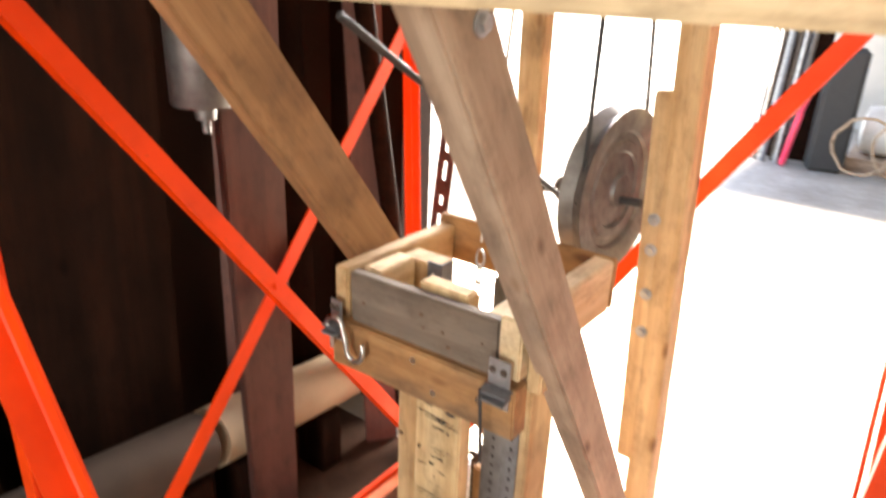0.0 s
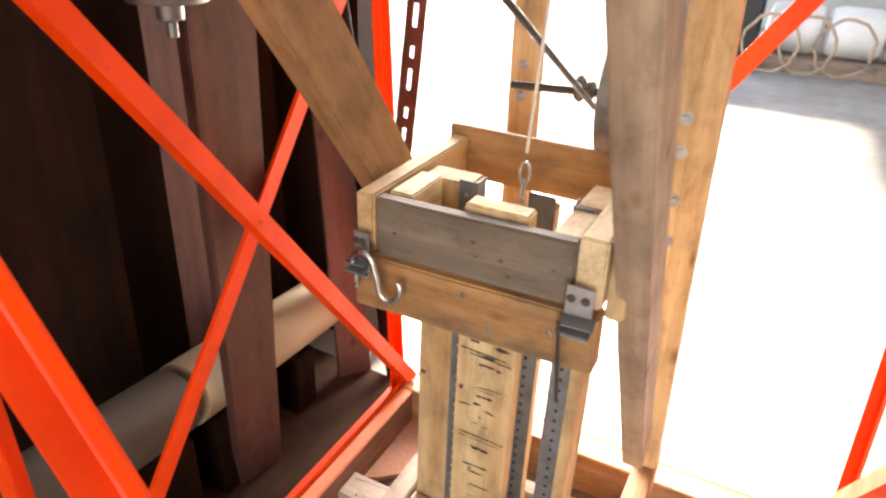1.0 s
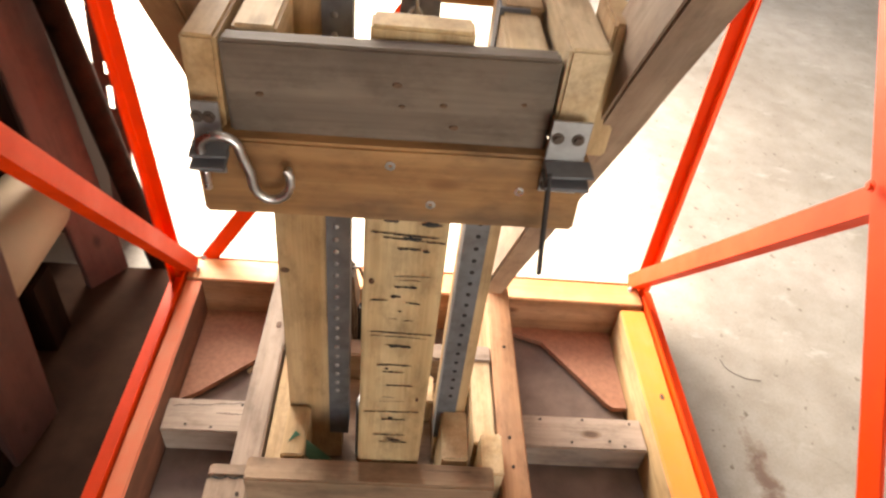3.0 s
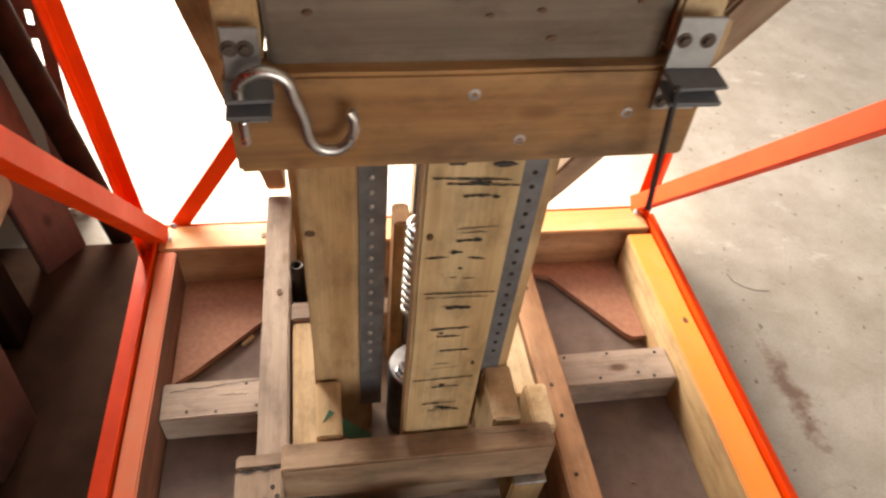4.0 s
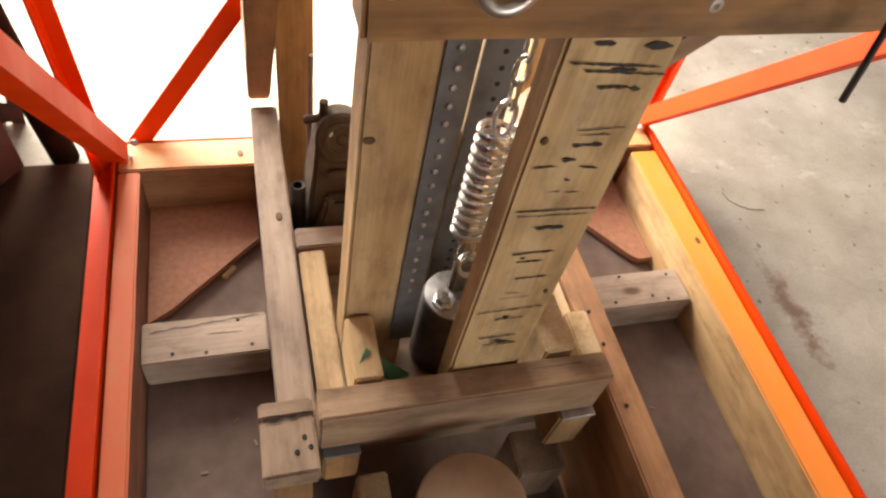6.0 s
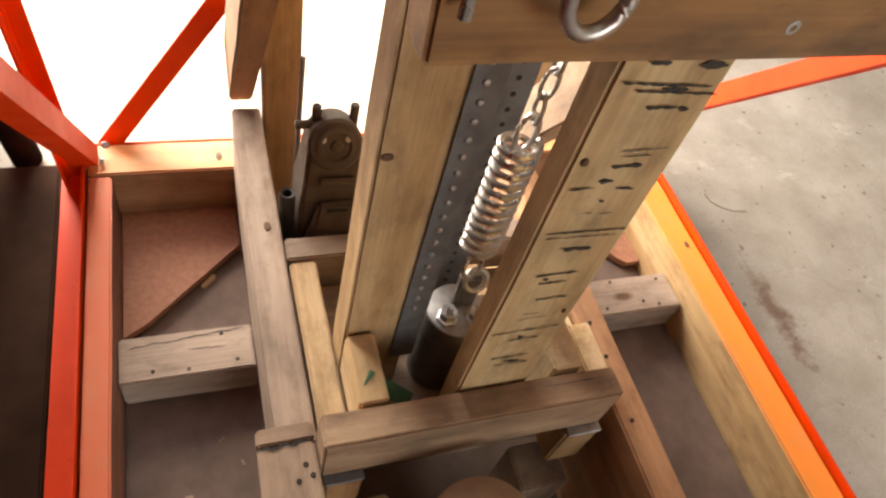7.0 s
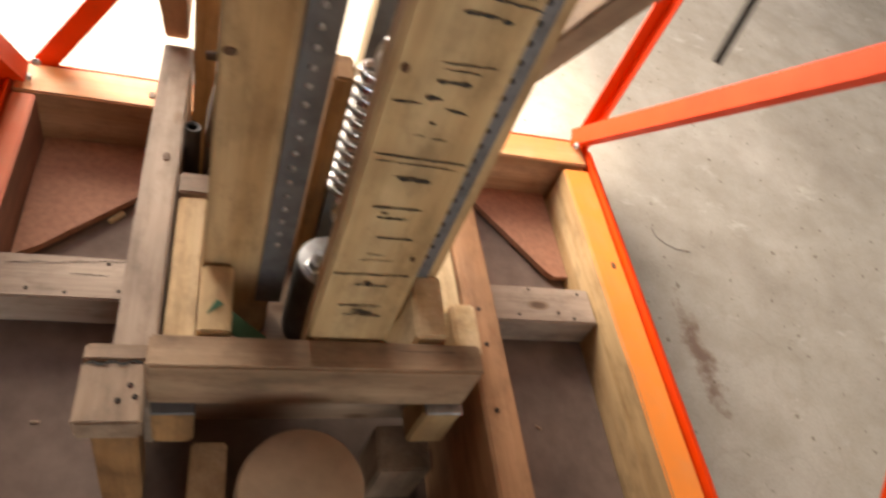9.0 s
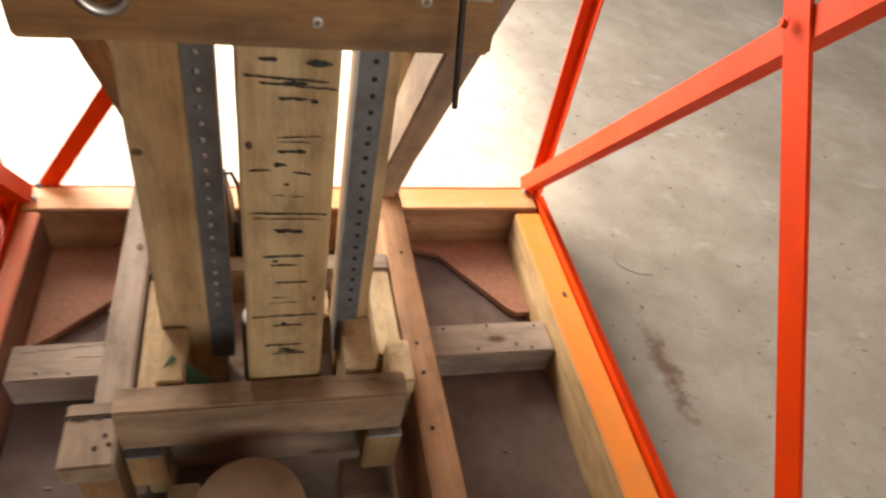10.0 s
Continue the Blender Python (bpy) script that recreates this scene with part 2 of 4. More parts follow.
def concrete(name):
    mat, nt, bsdf = nodes_of(name)
    tc = nt.nodes.new("ShaderNodeTexCoord")
    co = tc.outputs["Object"]
    cloud = noise_tex(nt, co, 1.7, 6.0, 0.62)
    mottle = noise_tex(nt, co, 11.0, 6.0, 0.65)
    grain = noise_tex(nt, co, 160.0, 4.0, 0.7)
    base = ramp(nt, cloud, [(0.3, (0.24, 0.21, 0.178)), (0.5, (0.31, 0.28, 0.24)), (0.7, (0.39, 0.355, 0.315))])
    base = mix(nt, "MULTIPLY", 0.75, base, ramp(nt, mottle, [(0.3, (0.76, 0.73, 0.69)), (0.6, (1, 1, 1))]))
    base = mix(nt, "MULTIPLY", 0.5, base, ramp(nt, grain, [(0.3, (0.7, 0.68, 0.66)), (0.6, (1, 1, 1))]))
    # one long reddish scrape beside the frame
    mp = nt.nodes.new("ShaderNodeMapping")
    mp.inputs["Location"].default_value = (-0.858 / 0.085, -0.19 / 0.42, 0.0)
    mp.inputs["Scale"].default_value = (1 / 0.085, 1 / 0.42, 0.0)
    link(nt, co, mp.inputs["Vector"])
    far = nt.nodes.new("ShaderNodeVectorMath")
    far.operation = "LENGTH"
    link(nt, mp.outputs["Vector"], far.inputs[0])
    rag = noise_tex(nt, co, 24.0, 5.0, 0.65)
    add = nt.nodes.new("ShaderNodeMath")
    add.operation = "MULTIPLY_ADD"
    link(nt, rag, add.inputs[0])
    add.inputs[1].default_value = 1.0
    link(nt, far.outputs["Value"], add.inputs[2])
    base = mix(nt, "MIX", ramp(nt, add.outputs["Value"], [(0.0, (0.95,) * 3), (0.62, (0.8,) * 3), (0.84, (0.0,) * 3)]), base, (0.125, 0.065, 0.042))
    scuff = noise_tex(nt, co, 1.0, 6.0, 0.7, (5.0, 9.0, 1.0))
    base = mix(nt, "MIX", ramp(nt, scuff, [(0.60, (0, 0, 0)), (0.72, (0.5,) * 3)]), base, (0.52, 0.49, 0.44))
    spots = noise_tex(nt, co, 42.0, 2.0, 0.5)
    base = mix(nt, "MULTIPLY", 0.8, base, ramp(nt, spots, [(0.27, (0.35, 0.3, 0.25)), (0.33, (1, 1, 1))]))
    vor = nt.nodes.new("ShaderNodeTexVoronoi")
    vor.feature = "DISTANCE_TO_EDGE"
    vor.inputs["Scale"].default_value = 0.9
    warp = nt.nodes.new("ShaderNodeVectorMath")
    wt = nt.nodes.new("ShaderNodeTexNoise")
    wt.inputs["Scale"].default_value = 3.0
    link(nt, co, wt.inputs["Vector"])
    warp.operation = "ADD"
    link(nt, co, warp.inputs[0])
    link(nt, wt.outputs["Color"], warp.inputs[1])
    link(nt, warp.outputs["Vector"], vor.inputs["Vector"])
    base = mix(nt, "MULTIPLY", 0.12, base, ramp(nt, vor.outputs["Distance"], [(0.0, (0.4, 0.36, 0.32)), (0.006, (1, 1, 1))]))
    link(nt, base, bsdf.inputs["Base Color"])
    bsdf.inputs["Roughness"].default_value = 0.7
    bump(nt, bsdf, grain, 0.2, 0.001)
    return mat


CONCRETE = concrete("worn_concrete")


# ---- building helpers ----
WORLD = {}


def thing(name, at, label, category, group=""):
    ob = new(name)
    ob.empty_display_size = 0.05
    ob.location = at
    WORLD[ob] = Matrix.Translation(at)
    return tagged(ob, label, category, group)


def finish(bm, name, mats, smooth=False):
    me = bpy.data.meshes.new(name)
    bm.normal_update()
    bm.to_mesh(me)
    bm.free()
    for mt in mats if isinstance(mats, (list, tuple)) else [mats]:
        me.materials.append(mt)
    if smooth:
        me.shade_smooth()
        me.set_sharp_from_angle(angle=radians(40))
    return me


def part(name, bm, mat, parent=None, label="", m=None, smooth=False):
    """Links a bmesh as one mesh object at the world pose m, under parent."""
    ob = new(name, finish(bm, name, mat, smooth))
    m = m or Matrix()
    WORLD[ob] = m
    if parent:
        ob.parent = parent
        ob.matrix_basis = WORLD[parent].inverted() @ m
    else:
        ob.matrix_basis = m
    if label:
        ob["label"] = label
    return ob


def box_bm(sx, sy, sz, bev=0.002, seg=1):
    bm = bmesh.new()
    bmesh.ops.create_cube(bm, size=1.0)
    bmesh.ops.scale(bm, vec=(sx, sy, sz), verts=bm.verts)
    if bev:
        bmesh.ops.bevel(bm, geom=bm.edges[:], offset=min(bev, 0.3 * min(sx, sy, sz)), segments=seg, affect="EDGES")
    return bm


def axes(a, b, up):
    x = (Vector(b) - Vector(a)).normalized()
    z = Vector(up)
    z = (z - x * x.dot(z)).normalized()
    y = z.cross(x)
    return Matrix((x, y, z)).transposed().to_4x4()


def wobble(bm, amount, seed):
    """Small unevenness of sawn timber."""
    for v in bm.verts:
        v.co += amount * noise.noise_vector(v.co * 9.0 + Vector((seed, seed * 0.7, 0)))


def beam(name, a, b, w, h, mat, parent=None, up=(0, 0, 1), label="", bev=0.003):
    """Timber from a to b along its middle: w across, h along up."""
    n = (Vector(b) - Vector(a)).length
    bm = bmesh.new()
    cuts = max(2, int(n / 0.06))
    bmesh.ops.create_cube(bm, size=1.0)
    bmesh.ops.scale(bm, vec=(n, w, h), verts=bm.verts)
    bmesh.ops.bevel(bm, geom=bm.edges[:], offset=min(bev, 0.2 * min(w, h)), segments=2, affect="EDGES")
    long_edges = [e for e in bm.edges if abs(e.verts[0].co.x - e.verts[1].co.x) > n * 0.5]
    bmesh.ops.subdivide_edges(bm, edges=long_edges, cuts=cuts)
    wobble(bm, min(0.0012, 0.03 * min(w, h)), (hash((round(a[0], 3), round(a[1], 3), round(b[2], 3))) % 97) * 1.3)
    return part(name, bm, mat, parent, label, Matrix.Translation((Vector(a) + Vector(b)) / 2) @ axes(a, b, up), True)


def slab(name, x0, x1, y0, y1, z0, z1, mat, parent=None, label="", bev=0.003):
    """Board filling a box of the world, grain along its longest side."""
    c = Vector(((x0 + x1) / 2, (y0 + y1) / 2, (z0 + z1) / 2))
    d = (x1 - x0, y1 - y0, z1 - z0)
    k = d.index(max(d))
    e = Vector([d[k] / 2 if i == k else 0 for i in range(3)])
    if k == 0:
        return beam(name, c - e, c + e, d[1], d[2], mat, parent, (0, 0, 1), label, bev)
    if k == 1:
        return beam(name, c - e, c + e, d[0], d[2], mat, parent, (0, 0, 1), label, bev)
    return beam(name, c - e, c + e, d[0], d[1], mat, parent, (0, 1, 0), label, bev)


def angle_iron(name, a, b, da, db, w, t, mat, parent=None, label=""):
    """Rolled angle from a to b; its legs run along da and db from the corner line."""
    x = (Vector(b) - Vector(a)).normalized()
    u = (Vector(da) - x * x.dot(Vector(da))).normalized()
    v = Vector(db)
    v = (v - x * x.dot(v) - u * u.dot(v)).normalized()
    n = (Vector(b) - Vector(a)).length
    prof = [(0, 0), (w, 0), (w, t), (t * 1.6, t), (t, t * 1.6), (t, w), (0, w)]
    bm = bmesh.new()
    ends = []
    for d in (0, n):
        ends.append([bm.verts.new((d, p, q)) for p, q in prof])
    k = len(prof)
    for i in range(k):
        bm.faces.new((ends[0][i], ends[0][(i + 1) % k], ends[1][(i + 1) % k], ends[1][i]))
    bm.faces.new(ends[0][::-1])
    bm.faces.new(ends[1])
    bmesh.ops.recalc_face_normals(bm, faces=bm.faces)
    m = Matrix.Translation(a) @ Matrix((x, u, v)).transposed().to_4x4()
    return part(name, bm, mat, parent, label, m)


def lathe_bm(profile, seg=32):
    """Turned solid about local z from (radius, height) pairs."""
    bm = bmesh.new()
    rings = []
    for r, z in profile:
        rings.append([bm.verts.new((max(r, 1e-5) * math.cos(2 * math.pi * i / seg), max(r, 1e-5) * math.sin(2 * math.pi * i / seg), z)) for i in range(seg)])
    for p, q in zip(rings, rings[1:]):
        for i in range(seg):
            bm.faces.new((p[i], p[(i + 1) % seg], q[(i + 1) % seg], q[i]))
    bm.faces.new(rings[0][::-1])
    bm.faces.new(rings[-1])
    bmesh.ops.recalc_face_normals(bm, faces=bm.faces)
    return bm


def tube_bm(points, r, seg=10, closed=False):
    """Round bar along a line of points."""
    bm = bmesh.new()
    pts = [Vector(p) for p in points]
    n = len(pts)
    rings = []
    ref = Vector((0.31, 0.17, 0.93))
    for i, p in enumerate(pts):
        a = pts[(i - 1) % n] if (i or closed) else pts[0]
        b = pts[(i + 1) % n] if (i < n - 1 or closed) else pts[-1]
        d = (b - a).normalized()
        u = d.cross(ref)
        if u.length < 1e-3:
            u = d.cross(Vector((1, 0, 0)))
        u.normalize()
        v = d.cross(u)
        rings.append([bm.verts.new(p + r * (math.cos(2 * math.pi * k / seg) * u + math.sin(2 * math.pi * k / seg) * v)) for k in range(seg)])
    pairs = list(zip(rings, rings[1:])) + ([(rings[-1], rings[0])] if closed else [])
    for p, q in pairs:
        for k in range(seg):
            bm.faces.new((p[k], p[(k + 1) % seg], q[(k + 1) % seg], q[k]))
    if not closed:
        bm.faces.new(rings[0][::-1])
        bm.faces.new(rings[-1])
    bmesh.ops.recalc_face_normals(bm, faces=bm.faces)
    return bm


def rod(name, a, b, r, mat, parent=None, label="", seg=14):
    n = (Vector(b) - Vector(a)).length
    bm = lathe_bm([(r * 0.8, 0), (r, r * 0.2), (r, n - r * 0.2), (r * 0.8, n)], seg)
    m = Matrix.Translation(a) @ (Vector(b) - Vector(a)).to_track_quat("Z", "Y").to_matrix().to_4x4()
    return part(name, bm, mat, parent, label, m, True)


def bolt(name, at, out, r, mat, parent, label=""):
    """Hexagon head with washer, looking along out."""
    bm = lathe_bm([(r * 1.5, 0), (r * 1.5, r * 0.25), (r * 1.0, r * 0.26)], 18)
    head = lathe_bm([(r, r * 0.25), (r, r * 0.9), (r * 0.85, r)], 6)
    tmp = bpy.data.meshes.new("bolt_head")
    head.to_mesh(tmp)
    head.free()
    bm.from_mesh(tmp)
    bpy.data.meshes.remove(tmp)
    m = Matrix.Translation(at) @ Vector(out).to_track_quat("Z", "Y").to_matrix().to_4x4()
    return part(name, bm, mat, parent, label, m)


def screw(name, at, out, r, mat, parent):
    bm = lathe_bm([(r, -0.001), (r, 0.0006), (r * 0.45, 0.0008), (r * 0.3, -0.0012), (0.0001, -0.0014)], 16)
    m = Matrix.Translation(at) @ Vector(out).to_track_quat("Z", "Y").to_matrix().to_4x4()
    return part(name, bm, mat, parent, "", m)


def knot(at, out, r, parent, squash=0.6):
    """Dark oval branch knot, slightly sunk rim."""
    bm = lathe_bm([(r, -0.001), (r, 0.0006), (r * 0.8, 0.0012), (r * 0.45, 0.0011), (0.0001, 0.0013)], 14)
    bmesh.ops.scale(bm, vec=(squash, 1.0, 1.0), verts=bm.verts)
    m = Matrix.Translation(at) @ Vector(out).to_track_quat("Z", "Y").to_matrix().to_4x4()
    return part("knot", bm, KNOT, parent, "", m)


# ---- setting ----
def setting(name, x0, x1, y0, y1, z0, z1, mat, label, category):
    ob = slab(name, x0, x1, y0, y1, z0, z1, mat, None, "", 0.0005)
    return tagged(ob, label, category, "", "structure")


def sheet(name, x0, x1, y0, y1, z, mat, label, category):
    bm = bmesh.new()
    vs = [bm.verts.new(p) for p in ((x0, y0, 0), (x1, y0, 0), (x1, y1, 0), (x0, y1, 0))]
    bm.faces.new(vs)
    ob = part(name, bm, mat, None, "", Matrix.Translation((0, 0, z)))
    return tagged(ob, label, category, "", "structure")


sheet("floor", -3.0, 6.0, -5.0, 12.0, 0.0, CONCRETE, "worn grey-brown concrete floor with stains and fine cracks", "floor")
sheet("ground", -90, 90, -90, 150, -0.006, GROUND, "pale sunlit concrete yard round the workshop", "ground")
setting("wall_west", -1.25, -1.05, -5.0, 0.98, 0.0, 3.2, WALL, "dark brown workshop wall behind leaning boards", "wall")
# added wall end that keeps yard light off the left side
setting("wall_jamb", -1.05, -0.74, 0.84, 0.98, 0.0, 3.2, WALL, "added dark brown wall piece blocking yard light from the left", "wall")
# unseen walls, open between them for the fill light
setting("wall_south_a", -1.05, 0.0, -5.2, -5.0, 0.0, 3.2, PLASTER, "unseen pale plastered wall beside the gap left for the fill light", "wall")
setting("wall_south_b", 3.2, 6.0, -5.2, -5.0, 0.0, 3.2, PLASTER, "unseen pale plastered wall beside the gap left for the fill light", "wall")
setting("wall_east", 6.0, 6.2, -5.2, 12.0, 0.0, 3.2, PLASTER, "pale plastered workshop wall", "wall")
setting("wall_north", -1.2, 6.0, 8.6, 8.8, 0.0, 3.2, PLASTER, "pale plastered end wall behind stored goods", "wall")
# roof out of view; its open bay decides where sun and sky fall
bm = bmesh.new()
for x0, x1, y0, y1 in ((-1.3, 6.2, -5.2, 1.0), (0.36, 6.2, 1.0, 4.9), (-1.3, 6.2, 4.9, 9.0)):
    c = bmesh.ops.create_cube(bm, size=1.0)["verts"]
    bmesh.ops.scale(bm, vec=(x1 - x0, y1 - y0, 0.08), verts=c)
    bmesh.ops.translate(bm, vec=((x0 + x1) / 2, (y0 + y1) / 2, 3.24), verts=c)
tagged(part("ceiling", bm, CEIL), "unseen sheet roof, its open bay placed to shape the sunlight", "ceiling", "", "structure")

# ---- red steel frame ----
XL, XR, YF, YB = -0.455, 0.655, -0.50, 0.645
steel_frame = thing("steel_frame", (0.1, 0.07, 0.0), "orange-red painted steel angle frame with crossed side braces on the floor", "frame")
AW, AT = 0.036, 0.004
TOPZ = 1.72
angle_iron("post", (XL, -0.43, 0.0), (XL, -0.43, TOPZ), (1, 0, 0), (0, 1, 0), AW, AT, RED, steel_frame)
angle_iron("post", (0.694, 0.706, 0.0), (0.584, 0.574, TOPZ), (-1, 0, 0), (0, -1, 0), 0.03, AT, RED, steel_frame)
angle_iron("post", (-0.466, 0.60, 0.0), (-0.556, 0.62, TOPZ), (1, 0, 0), (0, -1, 0), 0.03, AT, RED, steel_frame)
angle_iron("base_rail", (-0.438, YF, 0.1), (-0.438, YB, 0.1), (-1, 0, 0), (0, 0, 1), 0.04, AT, RED, steel_frame)
angle_iron("base_rail", (0.641, YF, 0.1), (0.641, YB, 0.1), (1, 0, 0), (0, 0, 1), 0.04, AT, RED, steel_frame)
angle_iron("base_rail", (-0.47, YB + 0.004, 0.09), (XR, YB + 0.004, 0.09), (0, 1, 0), (0, 0, 1), 0.034, AT, RED, steel_frame)


def brace(a, b, da, db):
    return angle_iron("brace", a, b, da, db, 0.035, AT, RED, steel_frame)


# crossed braces of the two sides, one diagonal behind and one in front
brace((-0.418, 0.60, 0.12), (-0.418, -0.48, 1.56), (0, 0.8, 0.6), (-1, 0, 0))
brace((-0.422, -0.466, 0.15), (-0.497, 0.642, 1.42), (0, -0.8, 0.6), (-1, 0, 0))
brace((0.612, 0.63, 0.13), (0.607, -0.54, 1.59), (0, 0.8, 0.6), (1, 0, 0))
beam("brace", (0.653, -0.478, 0.131), (0.570, 0.592, 1.441), 0.006, 0.042, RED, steel_frame, (0, -0.8, 0.6), "", 0.001)
brace((-0.39, 0.648, 0.11), (0.58, 0.575, 1.59), (-0.8, 0, 0.6), (0, 1, 0))
brace((-0.46, -0.505, 1.62), (0.47, -0.505, 0.11), (0.8, 0, 0.6), (0, -1, 0))
for at, out in (((-0.414, 0.597, 0.137), (1, 0, 0)), ((-0.414, 0.062, 0.862), (1, 0, 0)), ((0.599, 0.59, 0.165), (-1, 0, 0)), ((0.598, 0.105, 0.83), (-1, 0, 0)), ((-0.405, 0.621, 0.15), (0, -1, 0))):
    bolt("bolt", at, out, 0.005, RED if at[2] > 0.5 else STEEL, steel_frame)

# ---- timber base inside the steel frame ----
base = thing("plank_frame", (0.1, 0.07, 0.0), "rough timber base of planks on edge, tops coloured with orange stain and glow", "base frame")


def stained_plank(name, x0, x1, y0, y1, z0, z1, mat, parent, top=ORANGE_GLOW_WOOD):
    ob = slab(name, x0, x1, y0, y1, z0, z1, mat, parent)
    ob.data.materials.append(top)
    for f in ob.data.polygons:
        n = WORLD[ob].to_3x3() @ f.normal
        if n.z > 0.6:
            f.material_index = 1
    return ob


stained_plank("side_plank", -0.434, -0.398, YF, 0.57, 0.0, 0.128, RUSTWOOD, base, SHADED_RED_TOP)
stained_plank("side_plank", 0.578, 0.637, YF, 0.557, 0.0, 0.128, PINE, base)
stained_plank("back_plank", -0.434, 0.637, 0.572, 0.642, 0.0, 0.13, REDWOOD, base, BLUSH_WOOD)
# sheet laid in to darken the shaded concrete inside the frame
slab("floor_sheet", -0.396, 0.576, YF, 0.57, 0.002, 0.009, FLOOR_SHADE, base, "brown sheet laid to darken the floor inside the frame")
for y0, y1, mt in ((0.206, 0.282, WEATHER), (-0.34, -0.26, WEATHER)):
    slab("cross_plank", -0.396, -0.204, y0, y1, 0.012, 0.08, mt, base)
    slab("cross_plank", 0.279, 0.576, y0, y1, 0.012, 0.08, mt, base)


def gusset(points, z, t, mat):
    bm = bmesh.new()
    low = [bm.verts.new((x, y, z - t)) for x, y in points]
    top = [bm.verts.new((x, y, z)) for x, y in points]
    k = len(points)
    bm.faces.new(top)
    bm.faces.new(low[::-1])
    for i in range(k):
        bm.faces.new((low[i], low[(i + 1) % k], top[(i + 1) % k], top[i]))
    bmesh.ops.recalc_face_normals(bm, faces=bm.faces)
    return part("gusset", bm, mat, base, "reddish plywood corner sheet")


gusset([(-0.396, 0.57), (-0.396, 0.312), (-0.36, 0.335), (-0.204, 0.478), (-0.204, 0.57)], 0.03, 0.014, PLY)
gusset([(0.576, 0.57), (0.28, 0.57), (0.404, 0.528), (0.53, 0.358), (0.545, 0.346), (0.576, 0.347)], 0.03, 0.014, PLY)
for x, y in ((-0.35, 0.22), (-0.30, 0.216), (-0.23, 0.222), (-0.25, 0.27), (0.36, 0.272), (0.42, 0.22), (0.50, 0.226), (0.55, 0.27), (0.53, 0.216), (0.45, 0.275)):
    screw("nail_head", (x, y, 0.0805), (0, 0, 1), 0.0028, HOLE, base)
# loose wood chip
chip = beam("wood_chip", (-0.272, 0.405, 0.0125), (-0.252, 0.428, 0.0125), 0.009, 0.007, PALE)
tagged(chip, "small pale wood chip lying on the floor", "wood chip", "wood chips")
knot((0.616, 0.309, 0.1285), (0, 0, 1), 0.008, base)
knot((-0.225, 0.602, 0.1305), (0, 0, 1), 0.009, base)
for k, (x, y) in enumerate(((-0.32, 0.05), (-0.235, 0.08), (-0.26, 0.13), (0.44, 0.04))):
    c = beam("wood_chip", (x, y, 0.0105), (x + 0.011 * math.cos(k * 1.9), y + 0.011 * math.sin(k * 1.9), 0.0105), 0.0035, 0.003, AGED)
    tagged(c, "tiny pale wood splinter on the floor", "wood chip", "wood chips")
# crack line of the concrete, built as a thin dark bar
wire = part("wire_scrap", tube_bm([(0.862, 0.53, 0.002), (0.866, 0.505, 0.002), (0.885, 0.485, 0.002), (0.91, 0.472, 0.002), (0.945, 0.468, 0.002)], 0.0008, 6), IRON)
tagged(wire, "thin dark crack line in the concrete, built as a thin bar", "wire")

# ---- the drop tower ----
tower = thing("drop_tower", (0.02, 0.2, 0.0), "wooden drop test tower with open top box and marked height board", "test rig")
# long rails
slab("rail", -0.202, -0.157, -0.002, 0.571, 0.06, 0.27, WEATHER, tower)
slab("rail", 0.231, 0.277, -0.40, 0.556, 0.0, 0.27, REDWOOD, tower)
slab("inner_strip", -0.153, -0.116, -0.002, 0.262, 0.06, 0.264, PALE, tower)
slab("inner_strip", 0.19, 0.227, 0.09, 0.30, 0.06, 0.264, PALE, tower)
slab("cross_bar", -0.155, 0.229, 0.264, 0.302, 0.19, 0.268, WEATHER, tower)
# front beam and the block at its end
slab("front_beam", -0.16, 0.204, -0.041, -0.003, 0.264, 0.35, BEAM, tower)
slab("end_block", -0.226, -0.162, -0.075, -0.006, 0.252, 0.291, AGED, tower)
slab("end_strip", -0.226, -0.162, -0.004, 0.017, 0.272, 0.2915, AGED, tower)
slab("support_post", -0.216, -0.168, -0.06, -0.012, 0.0, 0.251, BROWN, tower)
for x, y in ((-0.176, -0.033), (-0.186, -0.05), (-0.17, -0.046)):
    screw("screw", (x, y, 0.2915), (0, 0, 1), 0.003, HOLE, tower)
slab("block", -0.115, -0.08, 0.0, 0.088, 0.27, 0.35, PALE, tower)
slab("block", 0.126, 0.166, 0.004, 0.091, 0.2, 0.352, PALE, tower)
slab("block", 0.196, 0.23, 0.012, 0.088, 0.2, 0.3, PALE, tower)
slab("base_board", -0.112, 0.186, 0.0, 0.26, 0.13, 0.2, AGED, tower)
slab("block", 0.072, 0.12, 0.17, 0.229, 0.2, 0.262, PALE, tower)
# uprights
slab("upright", -0.115, -0.034, 0.092, 0.14, 0.2, 1.005, PINE, tower)
slab("upright", 0.122, 0.163, 0.092, 0.178, 0.2, 1.012, PINE, tower)
slab("top_block", -0.117, -0.079, 0.0, 0.09, 0.93, 1.012, PALE, tower)
slab("top_block", 0.12, 0.158, 0.003, 0.09, 0.93, 1.008, PALE, tower)
slab("back_upright", 0.0245, 0.062, 0.1885, 0.226, 0.2, 0.95, PALE, tower)
slab("stop_block", 0.0, 0.0225, 0.19, 0.232, 0.2, 0.555, BROWN, tower, "dark brown timber stop")
beam("rear_post", (-0.124, 0.55, 0.0), (-0.15, 0.55, 1.95), 0.056, 0.04, PINE, tower, (0, 1, 0))
beam("rear_post", (0.252, 0.487, 0.272), (0.185, 0.487, 1.95), 0.05, 0.062, PINE, tower, (0, 1, 0))
